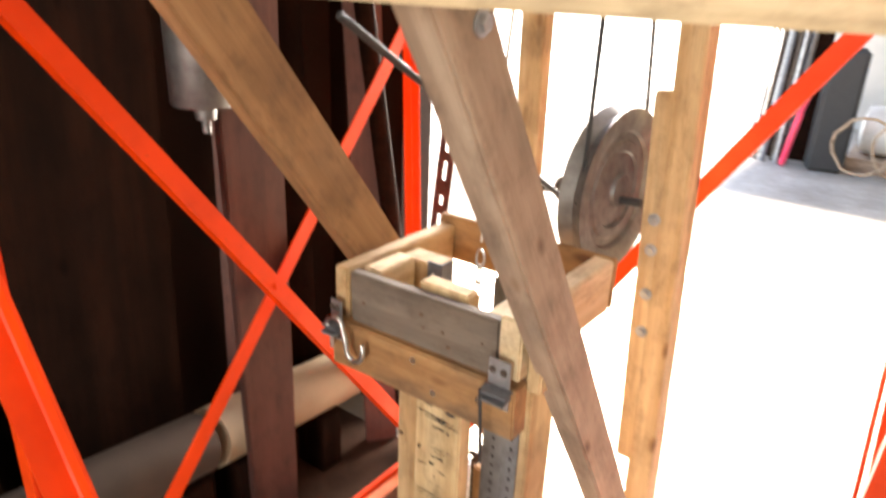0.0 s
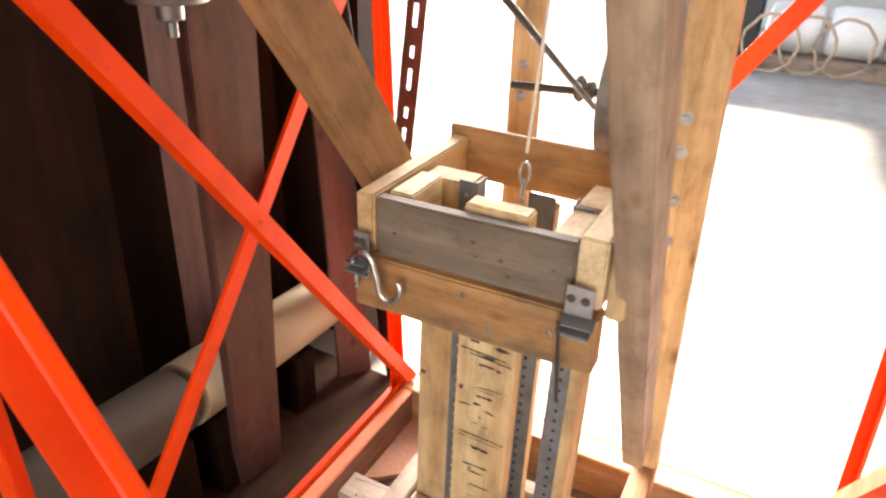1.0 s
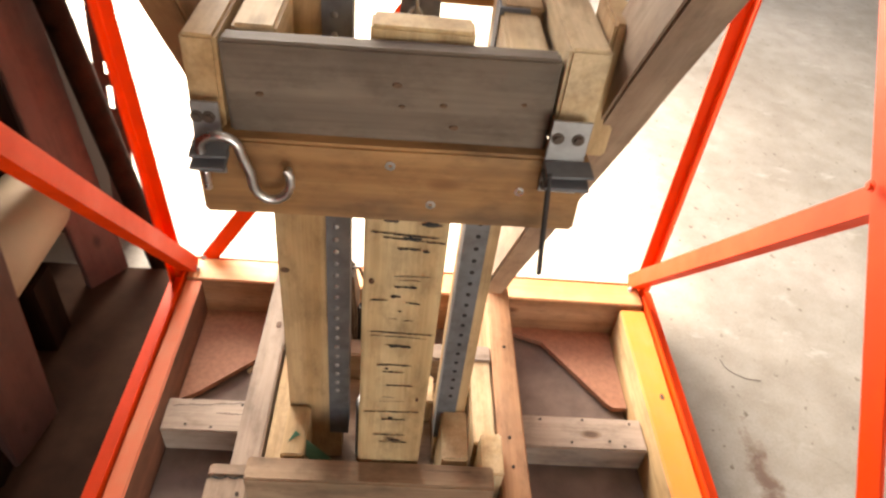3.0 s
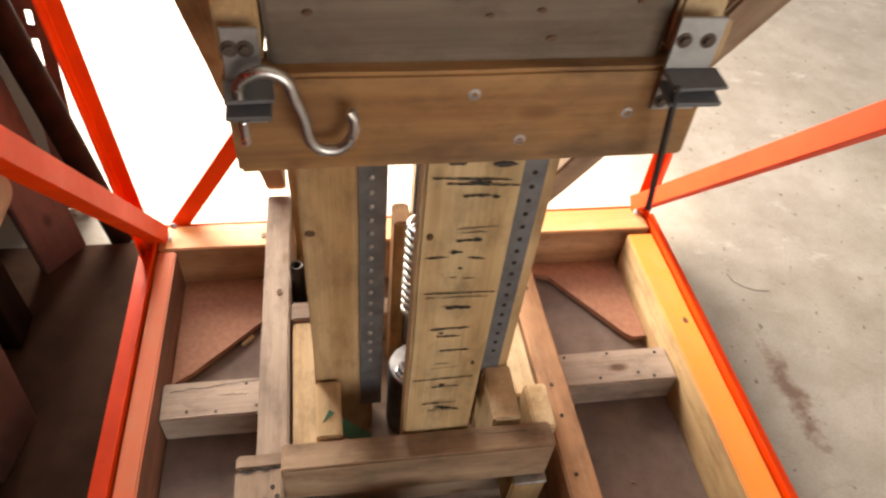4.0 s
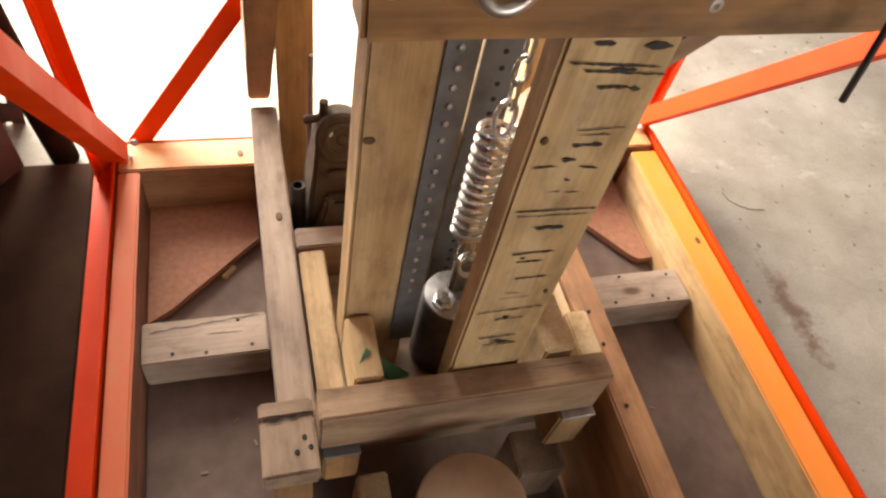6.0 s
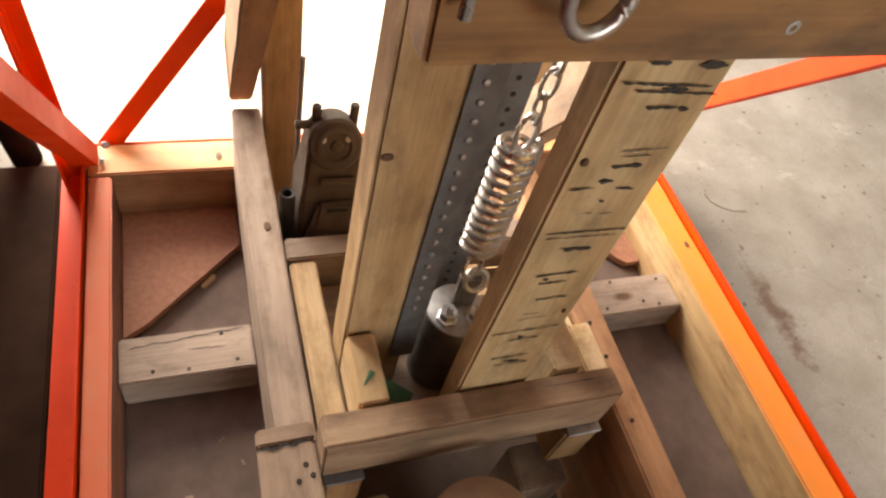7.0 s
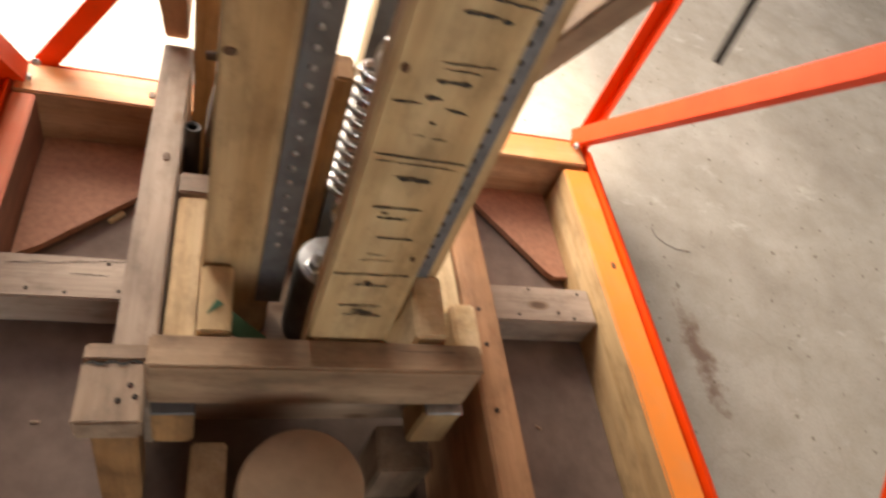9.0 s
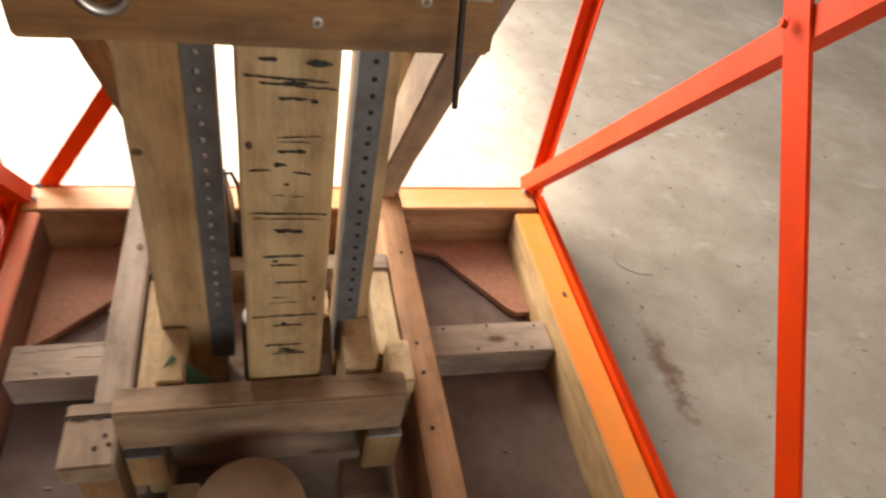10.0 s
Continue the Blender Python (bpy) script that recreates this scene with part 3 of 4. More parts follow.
beam("post_cleat", (0.208, 0.48, 0.52), (0.175, 0.48, 1.284), 0.036, 0.05, PINE, tower, (0, 1, 0))
# leaning side braces
beam("leaning_brace", (-0.185, -0.42, 1.687), (-0.185, 0.632, 0.293), 0.037, 0.0946, BRACE, tower, (0, 1, 0.6))
beam("leaning_brace", (0.233, -0.40, 1.624), (0.233, 0.435, 0.33), 0.042, 0.074, AGED, tower, (0, 1, 0.6))
bolt("bolt", (0.2545, -0.25, 1.416), (1, 0, 0), 0.008, STEEL, tower)
slab("top_beam", 0.078, 1.30, -0.375, -0.337, 1.432, 1.472, PALE, tower)
# top box
slab("box_side", -0.151, -0.122, -0.03, 0.262, 0.926, 1.014, PINE, tower)
slab("box_side", 0.165, 0.201, -0.03, 0.262, 0.936, 1.03, PALE, tower)
beam("box_front", (-0.1205, -0.0155, 0.965), (0.1635, -0.0155, 0.972), 0.021, 0.09, GREY, tower, (0, 0, 1), "weathered grey board")
slab("box_back", -0.158, 0.203, 0.2635, 0.275, 0.94, 1.03, BROWN, tower)
beam("lower_board", (-0.149, -0.0225, 0.882), (0.204, -0.0225, 0.889), 0.037, 0.084, BROWN, tower, (0, 0, 1))
slab("side_block", 0.2025, 0.226, -0.01, 0.06, 0.915, 1.045, PINE, tower)
# height board with marker strokes
ruler = slab("height_board", 0.0, 0.09, 0.0, 0.032, 0.2, 1.022, RULER, tower, "pale pine board with black marker strokes")


def strokes(rows):
    """Each marker stroke is an uneven inked line lying on the board."""
    for x0, x1, z, tilt, thick in rows:
        bm = bmesh.new()
        n = max(4, int((x1 - x0) / 0.003))
        low, high = [], []
        for i in range(n + 1):
            k = i / n
            zc = z + tilt * (k - 0.5) + random.uniform(-0.0004, 0.0004)
            h = 1.05 * thick * random.uniform(0.35, 1.15) * (0.35 if i in (0, n) else 1.0)
            low.append(bm.verts.new((x0 + (x1 - x0) * k, -0.0016, zc - h / 2)))
            high.append(bm.verts.new((x0 + (x1 - x0) * k, -0.0016, zc + h / 2)))
        for i in range(n):
            bm.faces.new((low[i], low[i + 1], high[i + 1], high[i]))
        part("marker_stroke", bm, INK, ruler)


LONG, MID, SMALL = 0.0022, 0.0026, 0.003
strokes([
    (0.020, 0.036, 0.812, 0.0, 0.005), (0.060, 0.082, 0.810, 0.0, 0.006),
    (0.007, 0.080, 0.794, -0.004, LONG), (0.02, 0.088, 0.787, -0.004, LONG), (0.04, 0.062, 0.790, 0.0, 0.004),
    (0.036, 0.062, 0.774, 0.0, SMALL), (0.064, 0.072, 0.772, 0.0, 0.005),
    (0.034, 0.076, 0.733, 0.002, 0.0014), (0.036, 0.066, 0.727, 0.0, 0.0012),
    (0.036, 0.062, 0.716, 0.001, 0.004), (0.008, 0.030, 0.693, 0.001, MID), (0.05, 0.068, 0.690, -0.002, MID),
    (0.032, 0.044, 0.700, 0.0, 0.006), (0.042, 0.047, 0.676, 0.0, 0.004), (0.030, 0.042, 0.662, 0.0, 0.0012), (0.048, 0.062, 0.66, 0.0, 0.0012),
    (0.007, 0.086, 0.637, -0.002, LONG), (0.010, 0.08, 0.630, -0.002, 0.0014),
    (0.034, 0.062, 0.612, 0.0, 0.0045), (0.028, 0.05, 0.615, 0.0, 0.0015),
    (0.020, 0.065, 0.575, 0.001, MID), (0.028, 0.056, 0.561, 0.0, SMALL), (0.030, 0.036, 0.568, 0.0, 0.004),
    (0.034, 0.070, 0.533, 0.0, SMALL), (0.03, 0.05, 0.507, 0.0, 0.0014), (0.026, 0.06, 0.498, 0.002, 0.0012),
    (0.006, 0.082, 0.474, 0.003, LONG), (0.030, 0.064, 0.456, 0.0, SMALL), (0.040, 0.046, 0.460, 0.0, 0.009),
    (0.020, 0.066, 0.418, 0.001, MID), (0.028, 0.070, 0.400, 0.0, MID), (0.036, 0.060, 0.405, 0.0, 0.005), (0.036, 0.05, 0.41, 0.0, 0.003),
])
# perforated steel angles
for x, d, y in ((-0.022, -1, 0.089), (0.118, 1, 0.089)):
    strip = angle_iron("perforated_angle", (x, y - 0.001, 0.28), (x, y - 0.001, 1.012), (d, 0, 0), (0, 1, 0), 0.03, 0.0025, STRIP, tower, "dull steel angle with a row of holes")
    for i in range(30):
        z = 0.395 + i * 0.0205
        if d < 0:
            bm = lathe_bm([(0.0036, -0.0005), (0.0036, 0.0008), (0.0028, 0.0018), (0.0012, 0.0023)], 12)
        else:
            bm = lathe_bm([(0.0032, -0.0005), (0.0032, 0.0005), (0.0026, 0.0006)], 10)
        part("rivet" if d < 0 else "hole", bm, STEEL if d < 0 else HOLE, strip, "", Matrix.Translation((x + d * 0.0175, y - 0.0011, z)) @ pose(0, 0, 0, 90), d < 0)
# flat perforated strip on the back upright
strip = slab("perforated_strip", 0.022, 0.066, 0.182, 0.1845, 0.2, 0.975, STRIP, tower, "dull steel strip with a row of holes", 0.0005)
for i in range(30):
    part("hole", lathe_bm([(0.0032, -0.0005), (0.0032, 0.0005), (0.0026, 0.0006)], 10), HOLE, strip, "", Matrix.Translation((0.046, 0.1819, 0.30 + i * 0.0205)) @ pose(0, 0, 0, 90))
# screws in the boards
for x, z in ((0.024, 0.909), (0.145, 0.891), (0.064, 0.868)):
    screw("screw", (x, -0.0412, z), (0, -1, 0), 0.0046, BRIGHT, tower)
for x, y in ((0.252, 0.045), (0.25, 0.10), (0.256, 0.30), (0.248, -0.05)):
    screw("screw", (x, y, 0.2705), (0, 0, 1), 0.003, HOLE, tower)
for z in (0.82, 0.90, 0.99, 1.05):
    bolt("bolt", (-0.137 - 0.013 * (z - 0.95), 0.5295, z + 0.03), (0, -1, 0), 0.007, STEEL, tower)
    bolt("bolt", (0.196 - 0.043 * (z - 0.95), 0.4545, z), (0, -1, 0), 0.008, STEEL, tower)


def bracket(x0, x1, z0, z1, y, bolts):
    """Flat plate with a folded lip, screwed to the box."""
    bm = box_bm(x1 - x0, 0.003, z1 - z0, 0.0006)
    plate = part("bracket", bm, STEEL, tower, "galvanised steel bracket", Matrix.Translation(((x0 + x1) / 2, y, (z0 + z1) / 2)))
    for bx, bz in bolts:
        bolt("bolt", (bx, y - 0.0016, bz), (0, -1, 0), 0.0038, IRON, plate)
    lip = box_bm(x1 - x0 + 0.006, 0.024, 0.004, 0.001)
    part("lip", lip, STRIP, plate, "dark folded lip", Matrix.Translation(((x0 + x1) / 2 + 0.002, y - 0.0135, z0 + 0.022)) @ pose(0, 0, 0, 12))
    lip = box_bm(x1 - x0 + 0.008, 0.022, 0.003, 0.001)
    part("lip", lip, STRIP, plate, "", Matrix.Translation(((x0 + x1) / 2 + 0.003, y - 0.0125, z0 + 0.033)) @ pose(0, 0, 0, 8, 0, 4))
    return plate


bracket(0.161, 0.196, 0.896, 0.971, -0.0435, ((0.168, 0.954), (0.186, 0.954), (0.167, 0.904)))
bracket(-0.146, -0.122, 0.89, 0.962, -0.0435, ((-0.141, 0.948), (-0.131, 0.948), (-0.129, 0.899)))
rod("pin", (0.163, -0.066, 0.93), (0.1745, -0.072, 0.817), 0.0026, BLACK, tower, "thin black steel pin")
part("bolt", lathe_bm([(0.0035, 0.0), (0.0035, 0.018), (0.003, 0.019)], 12), BRIGHT, tower, "", Matrix.Translation((-0.138, -0.052, 0.878)))

# ---- S hook ----
pts = []
for i in range(15):
    a = radians(200 - i * 200 / 14)
    pts.append((-0.117 + 0.0 + 0.021 * math.cos(a), -0.066, 0.940 + 0.016 * math.sin(a)))
for i in range(1, 6):
    k = i / 6
    pts.append((-0.096 + 0.010 * k, -0.066, 0.938 - 0.026 * k))
for i in range(19):
    a = radians(190 + i * 200 / 18)
    pts.append((-0.066 + 0.0205 * math.cos(a), -0.066 + 0.004 * i / 18, 0.906 + 0.022 * math.sin(a)))
pts.append((-0.047, -0.060, 0.916))
pts = [(-0.137 + (x + 0.138) * 0.8, y + 0.004, 0.941 + (z - 0.956) * 0.9) for x, y, z in pts]
hook = part("s_hook", tube_bm(pts, 0.0042, 12), BRIGHT, None, "", None, True)
tagged(hook, "bright steel S hook hanging on a bracket of the tower", "hook")

# ---- drop weight with spring and chain ----
WX, WY = 0.030, 0.105
weight = thing("drop_weight", (WX, WY, 0.201), "dark grey steel cylinder weight with bolted shackle inside the tower", "weight")
part("body", lathe_bm([(0.038, 0.201), (0.041, 0.205), (0.041, 0.341), (0.038, 0.345)], 36), WEIGHT, weight, "", Matrix.Translation((WX, WY, 0)), True)
part("cap", lathe_bm([(0.0385, 0.345), (0.0385, 0.348), (0.036, 0.35), (0.0, 0.35)], 36), CAP, weight, "pale worn steel cap", Matrix.Translation((WX, WY, 0)), True)
part("plate", box_bm(0.03, 0.014, 0.07, 0.004, 2), STEEL, weight, "grey lug plate", Matrix.Translation((WX + 0.008, WY + 0.01, 0.375)))
for dx, dy in ((-0.018, -0.012), (0.018, -0.018)):
    n = part("nut", lathe_bm([(0.0145, 0.39), (0.0145, 0.393), (0.011, 0.394), (0.011, 0.404), (0.0045, 0.403), (0.0045, 0.414), (0.0038, 0.416)], 6), BRIGHT, weight, "bright steel nut", Matrix.Translation((WX + dx, WY + dy, -0.038)))
ring = [(WX + 0.008 + 0.014 * math.cos(a), WY + 0.006 * math.sin(a), 0.412 + 0.014 * math.sin(a)) for a in [2 * math.pi * i / 20 for i in range(20)]]
part("shackle", tube_bm(ring, 0.0035, 8, True), BRIGHT, weight, "bright shackle", None, True)

spring = thing("coil_spring", (WX + 0.008, WY, 0.46), "bright steel coil spring between weight and chain", "spring")
coil = []
for i in range(12 * 16 + 1):
    a = 2 * math.pi * i / 16
    coil.append((WX - 0.006 + 0.0185 * math.cos(a), WY + 0.0185 * math.sin(a), 0.475 + 0.165 * i / (12 * 16)))
part("coil", tube_bm(coil, 0.0036, 8), BRIGHT, spring, "", None, True)
for z0, z1 in ((0.42, 0.466), (0.628, 0.672)):
    loop = [(WX - 0.004 + 0.010 * math.cos(a), WY, (z0 + z1) / 2 + (z1 - z0) / 2 * math.sin(a)) for a in [2 * math.pi * i / 20 for i in range(20)]]
    part("end_loop", tube_bm(loop, 0.0028, 8, True), BRIGHT, spring, "", None, True)

chain = thing("chain_and_cord", (WX + 0.01, WY, 0.70), "short steel chain on a pale cord rising out of the tower", "chain")
for i in range(14):
    zc = 0.678 + 0.0275 * i
    lk = []
    for k in range(16):
        a = 2 * math.pi * k / 16
        u = 0.0075 * math.cos(a)
        lk.append((WX - 0.002 + 0.012 * i / 13 + (u if i % 2 else 0), WY + (0 if i % 2 else u), zc + 0.0165 * math.sin(a)))
    part("chain_link", tube_bm(lk, 0.0022, 6, True), STEEL, chain, "", None, True)
rod("cord", (WX + 0.01, WY, 1.065), (WX + 0.022, WY + 0.10, 1.95), 0.0024, ROPE, chain, "thin pale cord")

# metal feet under the front beam
part("foot_plate", box_bm(0.048, 0.036, 0.004, 0.001), STEEL, tower, "grey steel foot plate", Matrix.Translation((0.181, -0.034, 0.2605)))
part("foot_plate", box_bm(0.046, 0.036, 0.004, 0.001), STRIP, tower, "", Matrix.Translation((-0.133, -0.034, 0.2605)))

knot((0.010, -0.001, 0.722), (0, -1, 0), 0.004, ruler, 0.8)
knot((0.077, -0.001, 0.503), (0, -1, 0), 0.0035, ruler)
knot((-0.175, 0.323, 0.2705), (0, 0, 1), 0.008, tower)
knot((-0.106, 0.0915, 0.641), (0, -1, 0), 0.0042, tower, 1.4)
for x, z in ((0.026, 0.982), (-0.091, 0.963), (0.067, 0.966), (0.137, 0.973), (0.078, 0.945), (0.031, 0.962)):
    knot((x, -0.0265, z), (0, -1, 0), 0.0014 + 0.0012 * ((x * 37) % 1), tower, 1.7)


def crack(points, z, w, parent):
    """Open drying crack: a thin dark sliver along the points."""
    bm = bmesh.new()
    a, b = [], []
    n = len(points)
    for i, (x, y) in enumerate(points):
        h = w * (0.25 if i in (0, n - 1) else random.uniform(0.6, 1.3))
        a.append(bm.verts.new((x, y - h / 2, z)))
        b.append(bm.verts.new((x, y + h / 2, z)))
    for i in range(n - 1):
        bm.faces.new((a[i], a[i + 1], b[i + 1], b[i]))
    return part("crack", bm, HOLE, parent)


crack([(-0.222 + 0.0056 * i, -0.009 + 0.0016 * math.sin(i * 1.7) + 0.0003 * i, 0)[:2] for i in range(11)], 0.2925, 0.0035, tower)
crack([(-0.385 + 0.008 * i, 0.262 + random.uniform(-0.0014, 0.0014) + 0.0007 * i) for i in range(22)], 0.0812, 0.0016, base)
crack([(-0.30 + 0.007 * i, 0.248 + random.uniform(-0.0016, 0.0016)) for i in range(9)], 0.0812, 0.0013, base)
crack([(0.10 + 0.008 * i, -0.016 + random.uniform(-0.0006, 0.0006)) for i in range(10)], 0.3513, 0.0009, tower)
# green tape scrap
tape = beam("tape_scrap", (-0.102, 0.03, 0.353), (-0.045, 0.016, 0.30), 0.020, 0.0012, GREEN, None, (0, -0.4, 1))
tagged(tape, "scrap of dark green tape stuck on a block", "tape")

# ---- pulley wheel on the rear posts ----
pulley = thing("pulley_wheel", (0.085, 0.455, 1.075), "worn metal pulley wheel on a black axle between the rear posts", "pulley")
wheel_bm = lathe_bm([(0.012, -0.02), (0.03, -0.02), (0.032, -0.012), (0.05, -0.008), (0.07, -0.008), (0.074, -0.013), (0.09, -0.013), (0.094, -0.009), (0.108, -0.009), (0.112, -0.016), (0.137, -0.022), (0.153, -0.022), (0.14, 0.0), (0.153, 0.022), (0.137, 0.022), (0.112, 0.016), (0.108, 0.009), (0.094, 0.009), (0.09, 0.013), (0.074, 0.013), (0.07, 0.008), (0.05, 0.008), (0.032, 0.012), (0.03, 0.02), (0.012, 0.02)], 64)
part("wheel", wheel_bm, DISC, pulley, "", Matrix.Translation((0.112, 0.43, 1.098)) @ pose(0, 0, 0, 0, 90, -4), True)
rod("axle", (-0.12, 0.43, 1.066), (0.172, 0.43, 1.083), 0.0075, BLACK, pulley, "black steel axle")
for x in (0.008, 0.028):
    rod("collar", (x - 0.006, 0.43, 1.078), (x + 0.008, 0.43, 1.079), 0.024 if x < 0.02 else 0.016, IRON, pulley)
belt = part("drive_belt", tube_bm([(0.112, 0.287, 1.10), (0.112, 0.30, 1.15), (0.10, 0.33, 1.5), (0.085, 0.37, 1.95)], 0.004, 8), RUBBER, None, "", None, True)
tagged(belt, "thin black drive belt rising from the pulley wheel", "belt")
belt = part("drive_belt", tube_bm([(0.112, 0.573, 1.10), (0.112, 0.565, 1.15), (0.106, 0.52, 1.5), (0.095, 0.46, 1.95)], 0.004, 8), RUBBER, None, "", None, True)
tagged(belt, "thin black drive belt rising from the pulley wheel", "belt")
push_rod = rod("push_rod", (0.044, 0.41, 1.055), (-0.03, -0.133, 1.405), 0.0055, BLACK, None)
tagged(push_rod, "black steel push rod leaning from the axle", "rod")

# ---- cast iron machine behind the tower ----
machine = thing("gear_pump", (-0.09, 0.40, 0.0), "rusty dark cast iron machine block standing behind the tower", "machine")
mx, my = -0.078, 0.372


def tapered_bm(rows):
    """Casting from stacked rectangles: (z, half width, front y, back y)."""
    bm = bmesh.new()
    rings = [[bm.verts.new(p) for p in ((-w, f, z), (w, f, z), (w, b, z), (-w, b, z))] for z, w, f, b in rows]
    for p, q in zip(rings, rings[1:]):
        for k in range(4):
            bm.faces.new((p[k], p[(k + 1) % 4], q[(k + 1) % 4], q[k]))
    bm.faces.new(rings[0][::-1])
    bm.faces.new(rings[-1])
    bmesh.ops.recalc_face_normals(bm, faces=bm.faces)
    bmesh.ops.bevel(bm, geom=bm.edges[:], offset=0.005, segments=2, affect="EDGES")
    return bm


part("body", tapered_bm([(0.0, 0.056, -0.045, 0.045), (0.02, 0.052, -0.04, 0.04), (0.295, 0.05, -0.036, 0.04), (0.335, 0.044, -0.024, 0.038), (0.375, 0.04, -0.012, 0.036)]), IRON, machine, "", Matrix.Translation((mx, my, 0)), True)
part("hood", tapered_bm([(0.0, 0.044, -0.066, -0.041), (0.245, 0.043, -0.066, -0.041), (0.285, 0.031, -0.055, -0.041), (0.305, 0.027, -0.046, -0.041)]), IRON, machine, "rusty sloped front casting", Matrix.Translation((mx, my, 0)), True)
part("slot", box_bm(0.03, 0.004, 0.004, 0.001), HOLE, machine, "dark slot", Matrix.Translation((mx, my - 0.052, 0.297)) @ pose(0, 0, 0, 30))
part("head", lathe_bm([(0.034, -0.026), (0.038, -0.022), (0.038, 0.018), (0.034, 0.022)], 32), IRON, machine, "round bolted head", Matrix.Translation((mx - 0.004, my, 0.386)) @ pose(0, 0, 0, 68), True)
part("ring", lathe_bm([(0.026, 0.0), (0.026, 0.004), (0.021, 0.005), (0.019, 0.001), (0.009, 0.001), (0.007, 0.004), (0.0001, 0.005)], 28), IRON, machine, "", Matrix.Translation((mx - 0.004, my, 0.386)) @ pose(0, 0, 0, 68) @ pose(0, 0, 0.022), True)
for dx in (-0.027, 0.024):
    rod("lug", (mx + dx, my + 0.012, 0.395), (mx + dx, my + 0.012, 0.438), 0.0065, IRON, machine)
rod("lug", (mx - 0.055, my + 0.01, 0.406), (mx - 0.02, my + 0.01, 0.41), 0.006, IRON, machine)
# bright discs imitate light coming through two holes in the head
for dx in (-0.018, 0.016):
    part("port", lathe_bm([(0.0045, 0.0), (0.0045, 0.0015), (0.003, 0.002)], 12), BRIGHT, machine, "", Matrix.Translation((mx - 0.004 + dx, my, 0.391)) @ pose(0, 0, 0, 68) @ pose(0, 0.006, 0.0225))
part("rib", box_bm(0.05, 0.01, 0.009, 0.003), IRON, machine, "", Matrix.Translation((mx, my - 0.03, 0.335)) @ pose(0, 0, 0, 20))
for dx in (-0.066, 0.062):
    part("side_pipe", lathe_bm([(0.007, 0.27), (0.007, 0.305), (0.0105, 0.306), (0.0115, 0.303), (0.0115, 0.0)], 20), BLACK, machine, "", Matrix.Translation((mx + dx, my - 0.02, 0)), True)
hosep = [(mx + 0.034, my, 0.385), (mx + 0.05, my - 0.005, 0.392), (mx + 0.06, my - 0.012, 0.37), (mx + 0.063, my - 0.018, 0.33), (mx + 0.06, my - 0.02, 0.30)]
part("oil_pipe", tube_bm(hosep, 0.0035, 8), IRON, machine, "", None, True)
for dx in (-0.03, 0.03):
    bolt("bolt", (mx + dx, my - 0.0665, 0.225), (0, -1, 0), 0.007, IRON, machine)
guide = rod("guide_rod", (-0.12, 0.44, 0.0), (-0.116, 0.442, 0.47), 0.004, STEEL, None)
tagged(guide, "thin grey steel rod standing behind the machine", "rod")

# ---- things under the front beam ----
can = thing("drum", (0.0, -0.15, 0.0), "round brown cardboard drum standing under the front beam", "drum")
part("body", lathe_bm([(0.060, 0.0), (0.064, 0.004), (0.064, 0.262)], 48), KRAFT, can, "", Matrix.Translation((0.0, -0.15, 0)), True)
part("lid", lathe_bm([(0.0645, 0.262), (0.066, 0.263), (0.066, 0.292), (0.064, 0.30), (0.061, 0.302), (0.0, 0.302)], 48), KRAFT, can, "", Matrix.Translation((0.0, -0.15, 0)), True)
off = slab("timber_offcut", 0.13, 0.205, -0.07, -0.004, 0.0, 0.12, AGED)
tagged(off, "short grey timber offcut standing on the floor", "offcut")
off = slab("timber_offcut", -0.112, -0.07, -0.14, -0.05, 0.0, 0.18, PALE)
tagged(off, "short pale timber offcut beside the drum", "offcut")
off = slab("timber_offcut", 0.155, 0.205, -0.05, -0.006, 0.17, 0.258, PINE, tower)
off["label"] = "pine packing block"
slab("packing_block", -0.155, -0.11, -0.05, -0.006, 0.18, 0.262, BROWN, tower)

# ---- boards leaning on the west wall ----
def leaning(a, b, w, h, mat, label, up=(1, 0, 0.2)):
    ob = beam("leaning_board", a, b, w, h, mat, None, up)
    return tagged(ob, label, "board", "boards leaning on the wall")


leaning((-0.647, 0.208, 0.03), (-0.364, -0.02, 1.8), 0.125, 0.03, MAUVE, "mauve-brown painted board leaning beside the steel frame", (0.97, -0.22, 0))
leaning((-0.86, 0.33, 0.03), (-0.90, 0.40, 2.3), 0.16, 0.03, MAUVE, "wide mauve-brown board leaning on the wall", (0.75, -0.6, 0))
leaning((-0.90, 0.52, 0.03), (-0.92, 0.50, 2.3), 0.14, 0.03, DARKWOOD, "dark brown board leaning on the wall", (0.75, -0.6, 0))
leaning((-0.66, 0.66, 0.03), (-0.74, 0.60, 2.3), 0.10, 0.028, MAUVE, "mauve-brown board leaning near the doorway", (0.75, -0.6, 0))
leaning((-0.90, -0.10, 0.03), (-0.95, 0.0, 2.3), 0.4, 0.03, DARKWOOD, "wide very dark brown panel leaning on the wall")
leaning((-0.92, -0.55, 0.03), (-0.98, -0.5, 2.3), 0.42, 0.03, DARKWOOD, "wide very dark brown panel leaning on the wall")
leaning((-0.92, -1.05, 0.03), (-0.98, -1.0, 2.3), 0.46, 0.03, DARKWOOD, "wide very dark brown panel leaning on the wall")
# sheet added to darken the floor by the wall, shade in its colour
flat = slab("plywood_sheet", -1.04, -0.50, -1.2, 0.70, 0.0, 0.028, SHADEPLY)
tagged(flat, "dark brown plywood sheet lying flat by the wall, darkened for the shade there", "plywood")
pipe = rod("brown_pipe", (-0.56, 0.74, 0.0), (-0.64, 0.56, 1.4), 0.026, DARKWOOD, None)
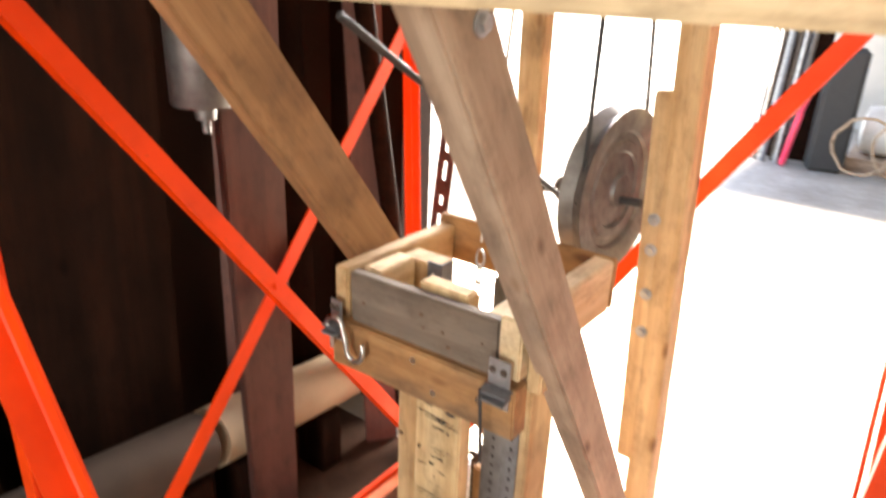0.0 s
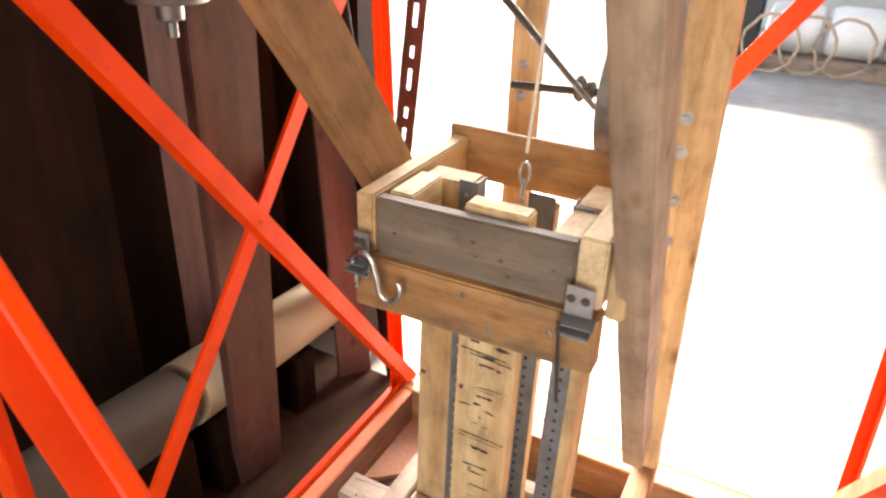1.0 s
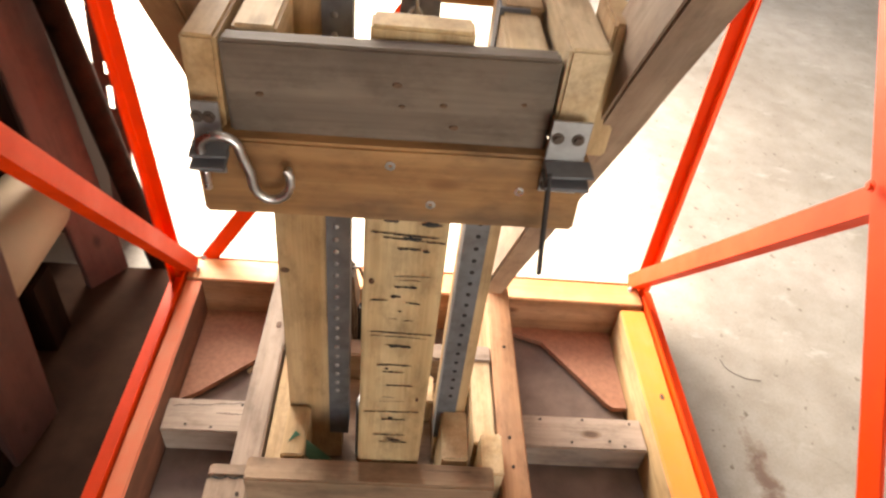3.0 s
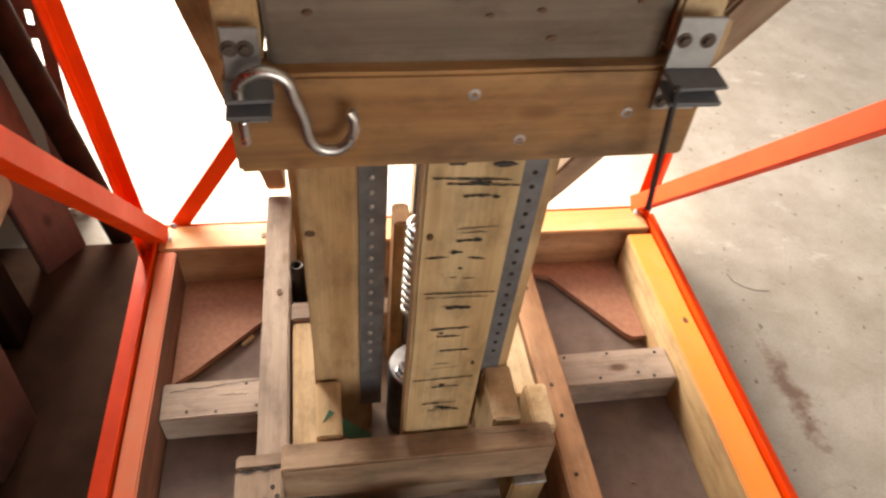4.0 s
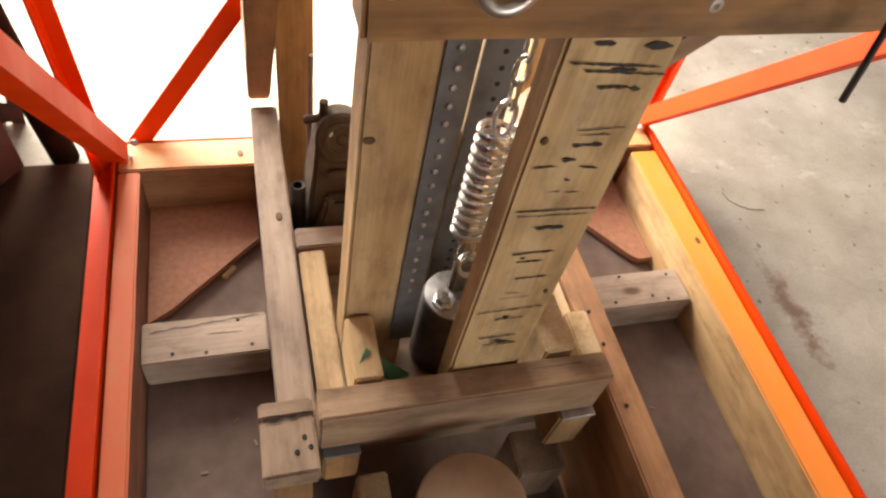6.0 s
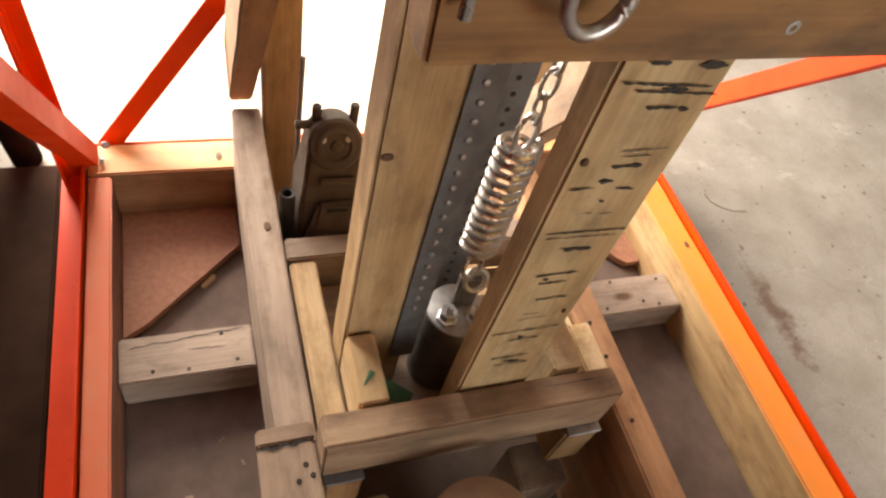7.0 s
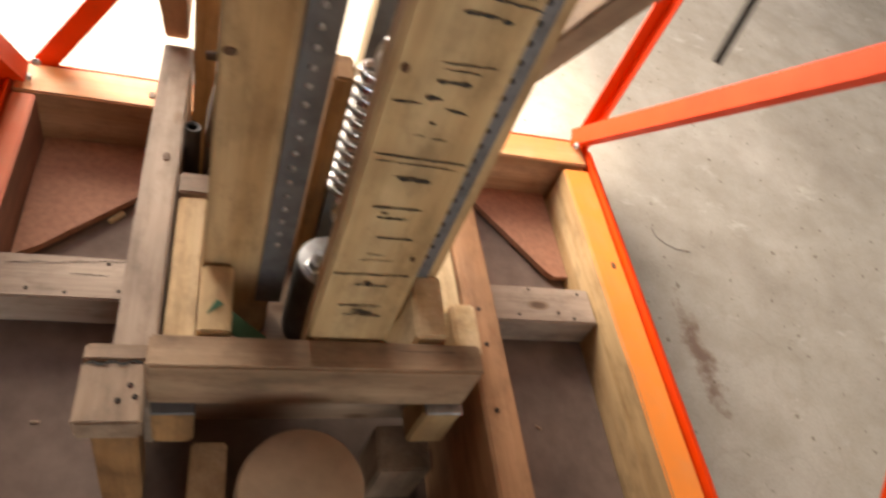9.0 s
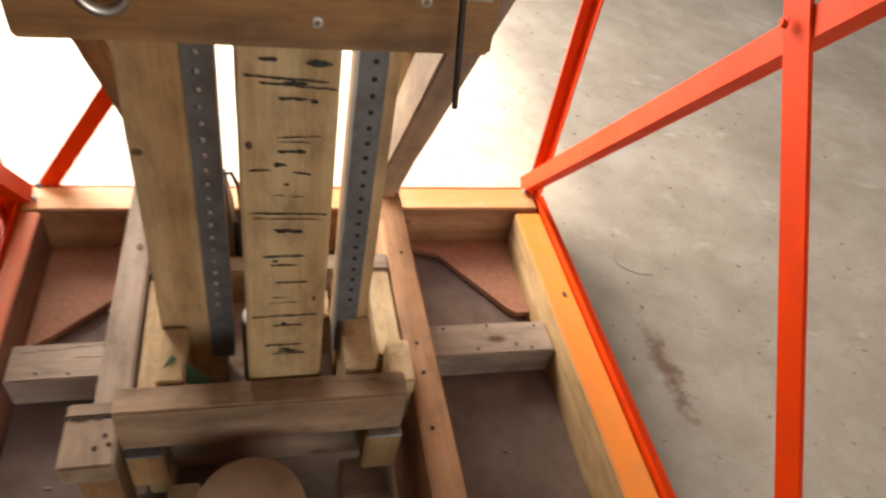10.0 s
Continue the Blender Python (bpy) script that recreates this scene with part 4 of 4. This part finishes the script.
tagged(pipe, "dark brown pipe leaning beside the doorway", "pipe")
roll = thing("card_roll", (-0.745, 0.1, 0.0), "cream cardboard roll lying on blocks behind the boards", "roll")
along = Vector((-0.112, 1.22, -0.176)).to_track_quat("Z", "Y").to_matrix().to_4x4()
part("tube", lathe_bm([(0.068, 0.0), (0.078, 0.0), (0.078, 0.58), (0.068, 0.58)], 44), CREAM, roll, "", Matrix.Translation((-0.7006, 0.06, 0.3568)) @ along, True)
for x, y, z in ((-0.708, 0.1, 0.27), (-0.738, 0.42, 0.222)):
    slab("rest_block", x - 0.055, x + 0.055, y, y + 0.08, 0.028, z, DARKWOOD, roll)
# near half of the cream roll, its shade put into a dark colour
shaded_roll = thing("shaded_card_roll", (-0.67, -0.3, 0.0), "near part of the cream roll on blocks, coloured dark for shade", "roll")
part("tube", lathe_bm([(0.066, 0.0), (0.076, 0.0), (0.076, 0.64), (0.066, 0.64)], 44), SHADED_CARD, shaded_roll, "", Matrix.Translation((-0.64, -0.6, 0.452)) @ along, True)
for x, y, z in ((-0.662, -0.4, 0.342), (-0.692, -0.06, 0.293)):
    slab("rest_block", x - 0.055, x + 0.055, y, y + 0.08, 0.028, z, DARKWOOD, shaded_roll)
slot = thing("slotted_upright", (-0.675, 0.85, 0.0), "brown slotted steel upright leaning at the open side", "upright")
lean = Matrix.Translation((-0.675, 0.85, 0.0)) @ pose(0, 0, 0, 0, 5.7, 0)
for x in (-0.018, 0.018):
    part("flange", box_bm(0.024, 0.003, 2.2, 0.0), MAUVE, slot, "", lean @ pose(x, 0, 1.1))
for i in range(26):
    part("web", box_bm(0.012, 0.003, 0.03 if i % 2 else 0.05, 0.0), MAUVE, slot, "", lean @ pose(0, 0, 0.03 + i * 0.084 + (0.014 if i % 2 else 0)))

# ---- drill press head beside the frame ----
drill = thing("drill_press", (-1.05, -0.37, 1.5), "dark wall-mounted drill press with a dull steel quill and chuck", "drill press")
beam("wall_arm", (-0.70, -0.19, 1.56), (-1.055, -0.37, 1.56), 0.09, 0.12, DARKIRON, drill)
part("head", box_bm(0.34, 0.16, 0.2, 0.02, 3), DARKIRON, drill, "", Matrix.Translation((-0.56, -0.11, 1.56)) @ pose(0, 0, 0, 0, 0, 27))
part("quill", lathe_bm([(0.053, 0.0), (0.056, 0.004), (0.056, 0.2), (0.053, 0.24)], 32), DULL, drill, "dull steel quill", Matrix.Translation((-0.435, -0.05, 1.235)), True)
part("chuck", lathe_bm([(0.008, -0.05), (0.008, -0.03), (0.018, -0.026), (0.02, 0.0)], 20), DULL, drill, "small chuck", Matrix.Translation((-0.435, -0.05, 1.237)), True)

# ---- stored goods at the far end ----
hung = thing("hanging_board", (1.0, 1.36, 0.67), "pale pine board hung on two cords from the roof", "board")
beam("board", (1.065, 1.36, 0.645), (1.04, 1.38, 1.12), 0.12, 0.03, PALE, hung, (0.4, -1, 0))
for dx in (-0.04, 0.04):
    rod("cord", (1.041 + dx, 1.379, 1.10), (1.04 + dx, 1.38, 3.2), 0.002, ROPE, hung)

rack = thing("pipe_rack", (-0.55, 6.1, 0.0), "stack of grey pipes and dark sheets standing on end", "pipes")
for i in range(9):
    x = -0.9 + 0.045 * i + random.uniform(-0.01, 0.01)
    rod("pipe", (x, 6.05 + random.uniform(-0.06, 0.06), 0.0), (x + 0.03, 6.2, random.uniform(1.3, 1.9)), random.uniform(0.012, 0.024), (STEEL, STRIP, IRON)[i % 3], rack)
part("sheet", box_bm(0.42, 0.03, 1.5, 0.004), DARKWOOD, rack, "dark sheet behind the pipes", Matrix.Translation((-0.62, 6.3, 0.75)))
tool = thing("red_tool", (-0.5, 5.95, 0.0), "bright pink-red plastic tool standing among pipes", "tool")
part("handle", box_bm(0.05, 0.05, 0.5, 0.015, 3), PINK, tool, "", Matrix.Translation((-0.52, 5.95, 0.25)) @ pose(0, 0, 0, 0, 8, 0))
part("head", box_bm(0.09, 0.07, 0.24, 0.02, 3), PINK, tool, "", Matrix.Translation((-0.49, 5.95, 0.6)) @ pose(0, 0, 0, 0, 14, 0))
bag = part("dark_box", box_bm(0.3, 0.3, 1.05, 0.03, 3), RUBBER, None, "", Matrix.Translation((-0.24, 6.1, 0.525)) @ pose(0, 0, 0, 0, 0, 12))
tagged(bag, "dark upright plastic box beside the pipes", "box")
pallet = thing("wrapped_bales", (0.9, 6.5, 0.0), "white wrapped bales lying on a low timber pallet", "bales")
slab("pallet", -0.1, 1.9, 6.2, 6.9, 0.0, 0.12, AGED, pallet)
for i in range(4):
    part("bale", lathe_bm([(0.10, 0.0), (0.2, 0.03), (0.22, 0.1), (0.22, 0.38), (0.2, 0.45), (0.1, 0.48)], 20), WHITE, pallet, "", Matrix.Translation((-0.05 + 0.49 * i, 6.5, 0.34)) @ pose(0, 0, 0, 0, 90, random.uniform(-4, 4)), True)
for k in range(3):
    pts = [(0.05 + 0.28 * k + 0.22 * math.cos(a) + random.uniform(-0.02, 0.02), 5.9 + 0.05 * k, 0.36 + 0.24 * math.sin(a)) for a in [2 * math.pi * i / 18 for i in range(18)]]
    hose = part("hose_coil", tube_bm(pts, 0.013, 8, True), KRAFT, None, "", None, True)
    tagged(hose, "brown hose coil leaning before the bales", "hose", "hose coils")
    hose.location.z = -(0.36 - 0.24 - 0.04) + 0.0
steel_box = part("grey_cabinet", box_bm(0.42, 0.4, 0.5, 0.01, 2), WHITE, None, "", Matrix.Translation((2.1, 5.0, 0.25)))
tagged(steel_box, "pale grey metal cabinet standing on the floor", "cabinet")
dark = part("dark_crate", box_bm(0.9, 0.5, 0.8, 0.01, 2), DARKWOOD, None, "", Matrix.Translation((2.35, 7.2, 0.4)))
tagged(dark, "large dark crate at the far end", "crate")
for i in range(3):
    bar = slab("flat_bar", 1.75, 2.5, 4.1 + 0.14 * i, 4.18 + 0.14 * i, 0.0, 0.03 + 0.01 * i, GREY)
    tagged(bar, "flat grey bar lying on the floor", "bar", "bars on the floor")
